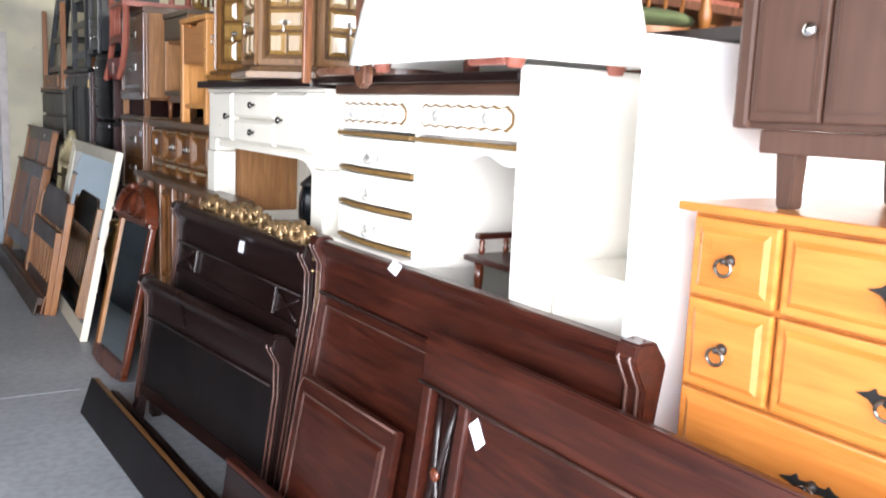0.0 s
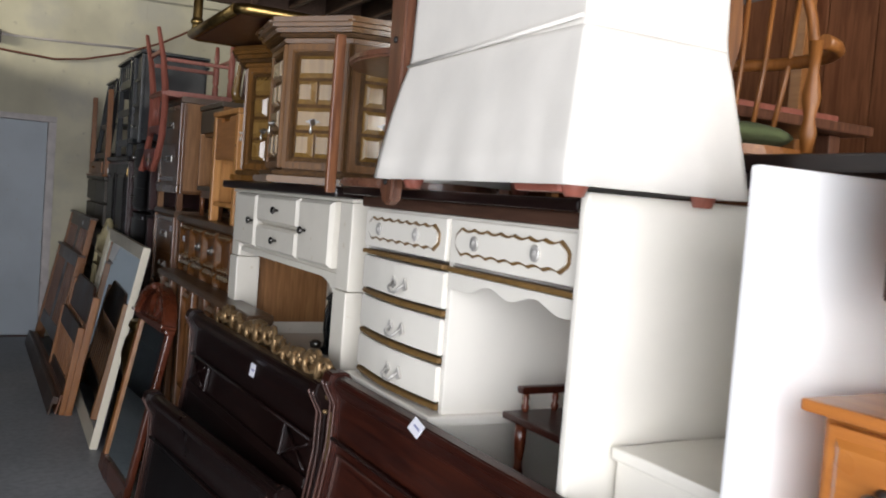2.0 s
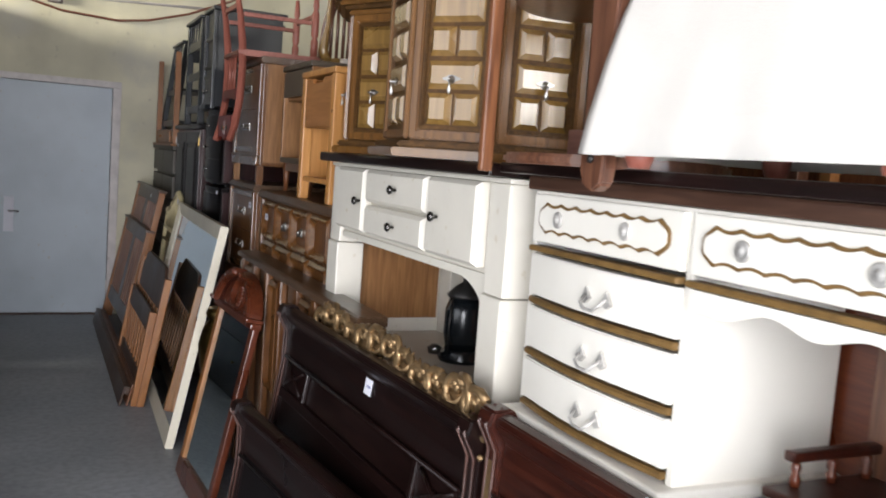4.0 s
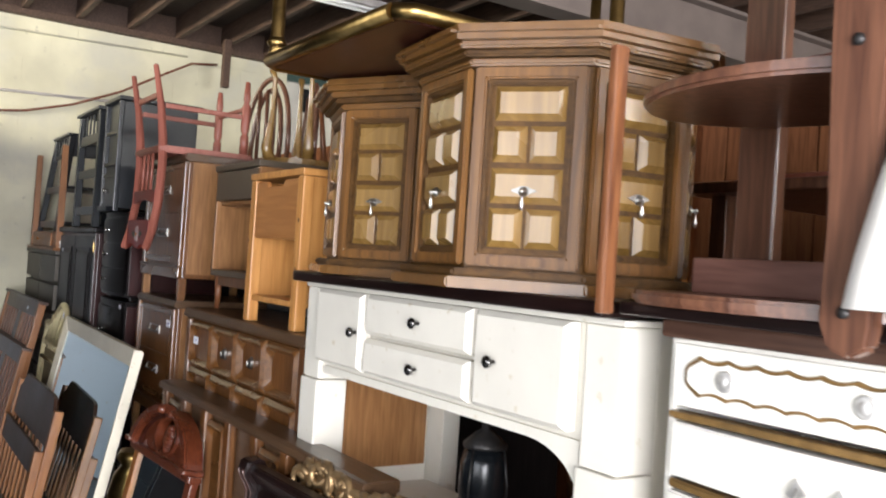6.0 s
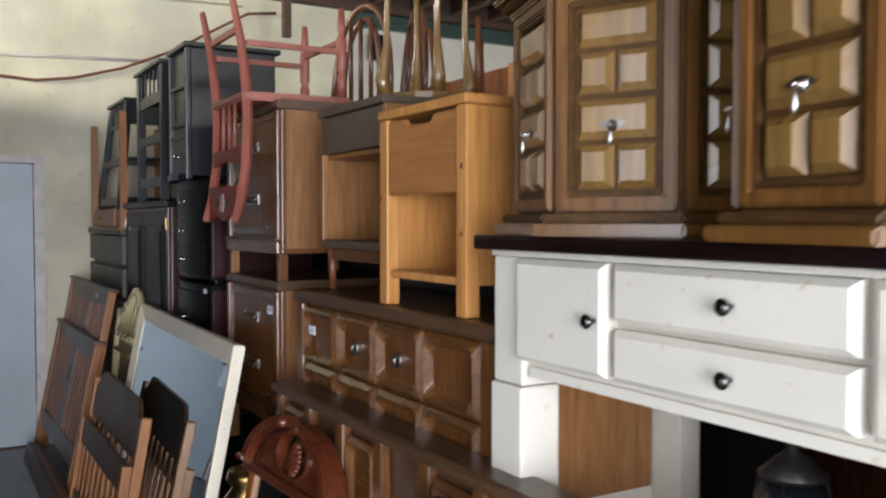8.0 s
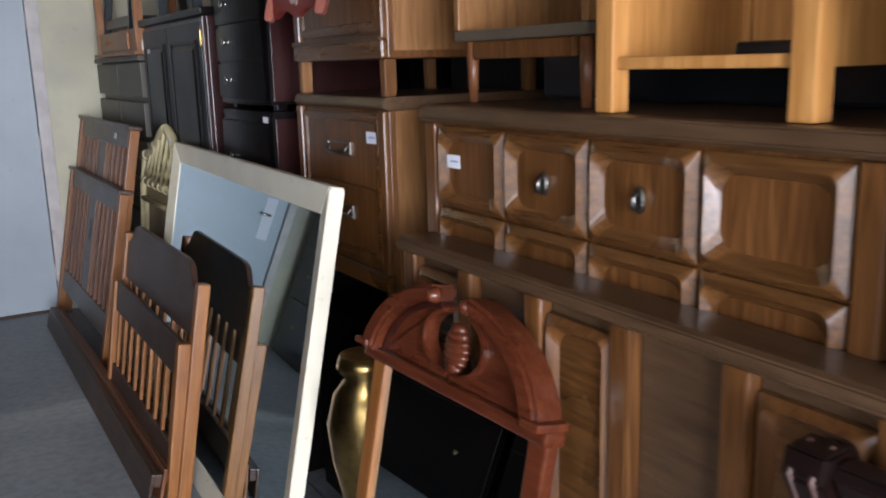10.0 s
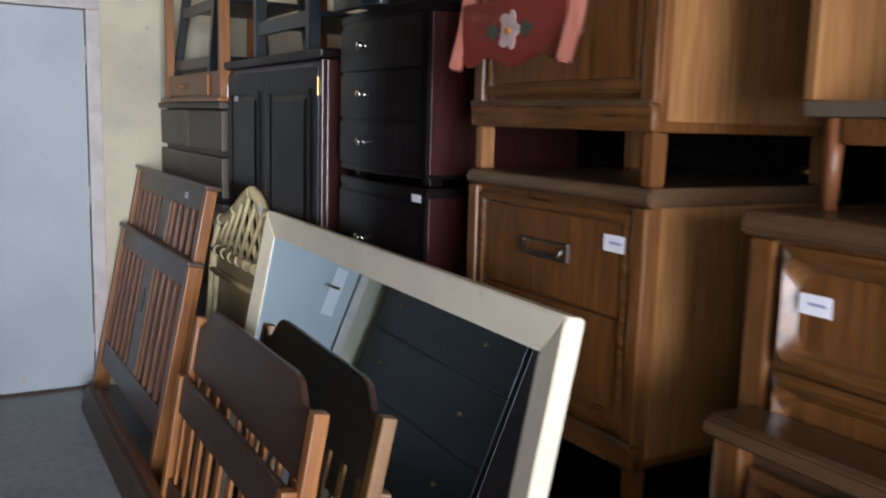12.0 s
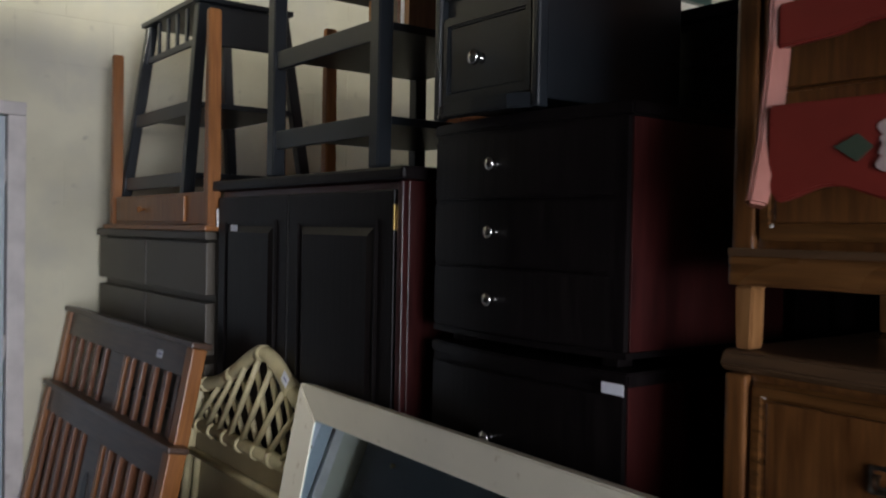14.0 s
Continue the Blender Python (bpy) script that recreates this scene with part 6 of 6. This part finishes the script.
# far rails on the floor in front of them
side_rail((0.765, 7.75, 0.0), 2.6, 0.12, 14, 0.0, M_MISSIONDK, M_MISSIONDK)
side_rail((0.80, 7.7, 0.0), 2.5, 0.13, 14, 0.3, M_MISSION, M_MISSION)

# ---- twin bed ends ----
def twin_end(at, tilt, rz, w, hp, hpanel, label, slats):
    t = thing("twin_bed_end", (0, 0, 0), label, "bed board", "twin bed ends", m=lean(at, tilt, rz))
    for y in (-w / 2, w / 2 - 0.042):
        part("post", bx(-0.01, 0.034, y, y + 0.042, 0.0, hp, 0.006), M_HONEY, t, "honey-coloured square post")
    a, b = -w / 2 + 0.0425, w / 2 - 0.0425
    if hpanel > hp:
        edge = [(a, hp - 0.2), (b, hp - 0.2), (b, hp - 0.035), (b - 0.035, hp - 0.03), (b - 0.065, hp - 0.012), (b - 0.09, hp + 0.016), (b - 0.115, hpanel - 0.014), (b - 0.145, hpanel - 0.004), (b - 0.18, hpanel), (a + 0.18, hpanel), (a + 0.145, hpanel - 0.004), (a + 0.115, hpanel - 0.014), (a + 0.09, hp + 0.016), (a + 0.065, hp - 0.012), (a + 0.035, hp - 0.03), (a, hp - 0.035)]
        part("panel", prism(edge, 0.002, 0.022, "x", 0.003), M_BROWNLAM, t, "dark brown shaped panel")
    else:
        part("panel", bx(0.002, 0.022, a, b, hp - 0.13, hp, 0.005), M_BROWNLAM, t, "dark brown top rail")
    part("bottom_rail", bx(0.002, 0.022, a, b, 0.1, 0.2, 0.004), M_BROWNLAM, t)
    ztop = (hp - 0.2005 if hpanel > hp else hp - 0.1305)
    n = 9
    for i in range(n):
        y = a + (b - a) * (i + 0.5) / n
        part("slat", bx(0.006, 0.018, y - 0.014, y + 0.014, 0.2005, ztop, 0.003), M_HONEY, t)
    return t


twin_end((0.86, 7.01, 0.0), 10.0, 0.0, 1.2, 0.78, 0.835, "twin headboard with honey posts and a dark shaped panel, leaning", True)
twin_end((0.828, 7.0, 0.0), 9.0, 0.0, 1.14, 0.575, 0.4, "low twin footboard with honey slats and a dark rail", True)

# ---- cream framed mirror ----
def cream_mirror():
    w, h, fw = 1.79, 1.19, 0.085
    t = thing("framed_mirror", (0, 0, 0), "large wall mirror in a wide cream frame, leaning on the stack", "mirror", m=lean((0.95, 6.525, 0.0), 11.2, -1.6))
    def bar(pts):
        bm = bmesh.new()
        lo = [bm.verts.new((0.03, y, z)) for y, z in pts]
        hi = [bm.verts.new((-0.014, y, z)) for y, z in pts]
        # outer edge stands higher than the inner one
        hi[2].co.x = hi[3].co.x = 0.004
        bm.faces.new(lo)
        bm.faces.new(hi)
        for i in range(4):
            bm.faces.new((lo[i], lo[(i + 1) % 4], hi[(i + 1) % 4], hi[i]))
        bmesh.ops.recalc_face_normals(bm, faces=bm.faces[:])
        bmesh.ops.bevel(bm, geom=[e for e in bm.edges if e.calc_face_angle(0) > 0.5], offset=0.004, segments=2, affect="EDGES")
        return bm
    Y, Z = w / 2, h
    part("frame_top", bar([(-Y, Z), (Y, Z), (Y - fw, Z - fw), (-Y + fw, Z - fw)]), M_MIRRORFRAME, t)
    part("frame_bottom", bar([(Y, 0), (-Y, 0), (-Y + fw, fw), (Y - fw, fw)]), M_MIRRORFRAME, t)
    part("frame_side", bar([(Y, Z), (Y, 0), (Y - fw, fw), (Y - fw, Z - fw)]), M_MIRRORFRAME, t)
    part("frame_side", bar([(-Y, 0), (-Y, Z), (-Y + fw, Z - fw), (-Y + fw, fw)]), M_MIRRORFRAME, t)
    part("glass", bx(0.006, 0.014, -Y + fw - 0.004, Y - fw + 0.004, fw - 0.004, Z - fw + 0.004, 0), M_MIRROR, t)
    part("backing", bx(0.0145, 0.029, -Y + fw - 0.004, Y - fw + 0.004, fw - 0.004, Z - fw + 0.004, 0), M_BROWNLAM, t)
    return t


cream_mirror()

# ---- rattan headboard ----
def rattan():
    t = thing("rattan_headboard", (0, 0, 0), "cream painted rattan headboard with an arched lattice top", "bed board", m=lean((1.135, 7.7, 0.0), 4.6, 0.0))
    w = 0.95
    prof = lambda u: 1.075 + 0.135 * math.exp(-((u - 0.5) / 0.21) ** 2) - 0.03 * (abs(u - 0.5) * 2) ** 4
    top = [(0, -w / 2 + w * i / 30, prof(i / 30)) for i in range(31)]
    part("arched_rail", tube(top, 0.022, 10), M_RATTAN, t)
    for i in range(3, 30, 6):
        part("binding", tube([top[i], top[i + 1]], 0.025, 10), M_RATTAN, t)
    part("rail", tube([(0, -w / 2, 0.93), (0, w / 2, 0.93)], 0.02, 10), M_RATTAN, t)
    part("rail", tube([(-0.006, -w / 2, 0.84), (-0.006, w / 2, 0.84)], 0.013, 10), M_RATTAN, t)
    for i in range(9):
        y = -w / 2 + 0.06 + (w - 0.12) * i / 8
        part("binding", tube([(0, y - 0.012, 0.93), (0, y + 0.012, 0.93)], 0.0235, 10), M_RATTAN, t)
    for y in (-w / 2, w / 2):
        part("post", tube([(0, y, 0.0), (0, y, 0.93), (0, y * 0.93, 0.98), (0, y * 0.9, 1.05), (0, y, 1.07)], 0.02, 10), M_RATTAN, t)
    part("panel", bx(0.006, 0.012, -w / 2 + 0.02, w / 2 - 0.02, 0.2, 0.925, 0.001), M_RATTANP, t, "tan woven panel")
    for y in (-w / 2 + 0.07, w / 2 - 0.07):
        part("stile", tube([(-0.002, y, 0.2), (-0.002, y, 0.84)], 0.011, 8), M_RATTAN, t)
    n = 11
    for i in range(n):
        for k in (-1, 1):
            u0 = (i + 0.5) / n
            u1 = min(0.97, max(0.03, u0 + k * 0.16))
            part("lattice_cane", tube([(0.006 * k, -w / 2 + w * u0, 0.945), (0.006 * k, -w / 2 + w * u1, prof(u1) - 0.02)], 0.009, 7), M_RATTAN, t)
    return t


rattan()
tag(1.14, 7.42, 1.19, 0.04, 0.03, m=lean((1.195, 7.5, 1.165), 8, 0) @ pose(0, 0, 0, 30))

# turned brass shape standing in for a gilt mirror frame's edge in the dark gap
bl = thing("frame_edge_proxy", (1.12, 5.42, 0.0), "turned brass stand-in for the edge of a gilt mirror frame in the dark gap", "urn")
part("body", lathe([(0.07, 0.0), (0.08, 0.02), (0.04, 0.06), (0.05, 0.3), (0.09, 0.5), (0.1, 0.6), (0.08, 0.68), (0.05, 0.72), (0.07, 0.75), (0.06, 0.78)], (0, 0, 0)), M_BRASS, bl)

# ---- the row across the aisle, seen in the mirrors ----
def dark_dresser(y0, y1, h, front):
    t = thing("dark_dresser", (front, (y0 + y1) / 2, 0.0), "dark carved dresser across the aisle", "dresser", "dressers across the aisle", rz=180)
    w = y1 - y0
    part("body", bx(0.012, 0.5, -w / 2, w / 2, 0.0, h - 0.03, 0.004), M_MAHOGDK, t)
    part("top", bx(-0.015, 0.52, -w / 2 - 0.01, w / 2 + 0.01, h - 0.0295, h, 0.006), M_MAHOGDK, t)
    n = 4
    for i in range(n):
        z = 0.06 + i * (h - 0.12) / n
        f = part("drawer", bx(0.0, 0.0115, -w / 2 + 0.03, w / 2 - 0.03, z, z + (h - 0.12) / n - 0.01, 0.004), M_MAHOGDK, t)
        for k in (-0.3, 0.3):
            part("pull", lathe(KNOB, (0.0, k * w, z + (h - 0.12) / n / 2), "-x"), M_BRASS, f)
    return t


for _y0, _y1, _h in ((4.1, 5.0, 1.3), (5.05, 6.3, 1.5), (6.35, 7.6, 1.75), (7.65, 9.32, 1.55)):
    _x = -0.2 if _y1 > 9 else -0.48
    dark_dresser(_y0, _y1, _h, _x)
    # upper stack added at this height to block light from the lower end wall
    _t = thing("shading_stack", (_x - 0.04, (_y0 + _y1) / 2, _h), "dark upper stack across the aisle, added to shade the end wall", "wardrobe", "wardrobes across the aisle", rz=180)
    _w = _y1 - _y0 - 0.05
    part("body", bx(0.012, 0.5, -_w / 2, _w / 2, 0.0, 2.62 - _h, 0.004), M_ESPRESSO, _t)
    for _a, _b in ((-_w / 2 + 0.01, -0.005), (0.005, _w / 2 - 0.01)):
        _f = part("door", bx(-0.004, 0.0115, _a, _b, 0.02, 2.6 - _h, 0.004), M_ESPRESSO, _t)
        part("door_moulding", ringframe(-0.012, -0.0045, _a + 0.06, _b - 0.06, 0.09, 2.53 - _h, 0.02, 0.004), M_MAHOGDK, _f)

# second row behind: tables and a slatted pine wall of shelving far back
rt = thing("rear_table", (1.95, 2.75, 1.6), "dark table stacked in the second row", "table")
part("tabletop", bx(0, 0.7, -0.6, 0.6, 0.26, 0.29, 0.006), M_STAINPINE, rt)
for x, y in ((0.05, -0.5), (0.05, 0.5), (0.6, -0.5), (0.6, 0.5)):
    part("leg", bx(x, x + 0.05, y - 0.025, y + 0.025, -1.6, 0.259, 0.004), M_STAINPINE, rt)
part("light_edge", bx(0.1, 0.6, -0.55, 0.4, 0.291, 0.315, 0.004), M_PINKWOOD, rt)
ps = thing("pine_partition", (2.95, 0.0, 0.0), "knotty pine boarded partition behind the stacks", "partition")
for i in range(53):
    y = SOUTH + i * 0.2
    part("board", bx(0.0, 0.02, y, y + 0.194, 0.0, 2.45, 0.004), M_PARTITION, ps)
for i in range(14):
    y = SOUTH + 0.3 + i * 0.75
    part("stud", bx(-0.05, -0.0005, y, y + 0.05, 0.0, 2.45, 0.004), M_PINEDRAWER, ps)

# ---- floor slabs with worn joints ----
def slab_mesh(w, l):
    bm = bx(0.003, w - 0.003, 0.003, l - 0.003, -0.0115, 0.0, 0.002)
    me = bpy.data.meshes.new("slab")
    bm.to_mesh(me)
    bm.free()
    me.materials.append(M_CONCRETE)
    return me


_w, _l = 2.35, 3.04
_me = slab_mesh(_w, _l)
for i in range(4):
    for j in range(4):
        o = new("slab", _me)
        o.location = (-3.2 + _w * i + (0.0 if j % 2 else -0.2), 4.69 + _l * (j - 2) - (1.37 if j == 3 else 0.0), 0.0 if j < 3 else -0.0008)
        o.parent = floor

# ---- painted blocks of the end wall ----
_bm = bx(-0.1975, 0.1975, -0.002, 0.0005, 0.002, 0.201, 0.0015)
_me = bpy.data.meshes.new("block")
_bm.to_mesh(_me)
_bm.free()
_me.materials.append(M_BLOCK)
count = 0
for r in range(17):
    z = 0.012 + r * 0.2035
    for c in range(18):
        x = -2.3 + c * 0.4 + (0.2 if r % 2 else 0.0)
        if x - 0.2 < 0.94 and x + 0.2 > -0.13 and z < 2.04:
            continue
        if x + 0.2 > WIN[0] and z + 0.2 > WIN[2] or x > 4.6:
            continue
        o = new("block", _me)
        o.location = (x, NORTH, z)
        o.parent = wall_north
        count += 1
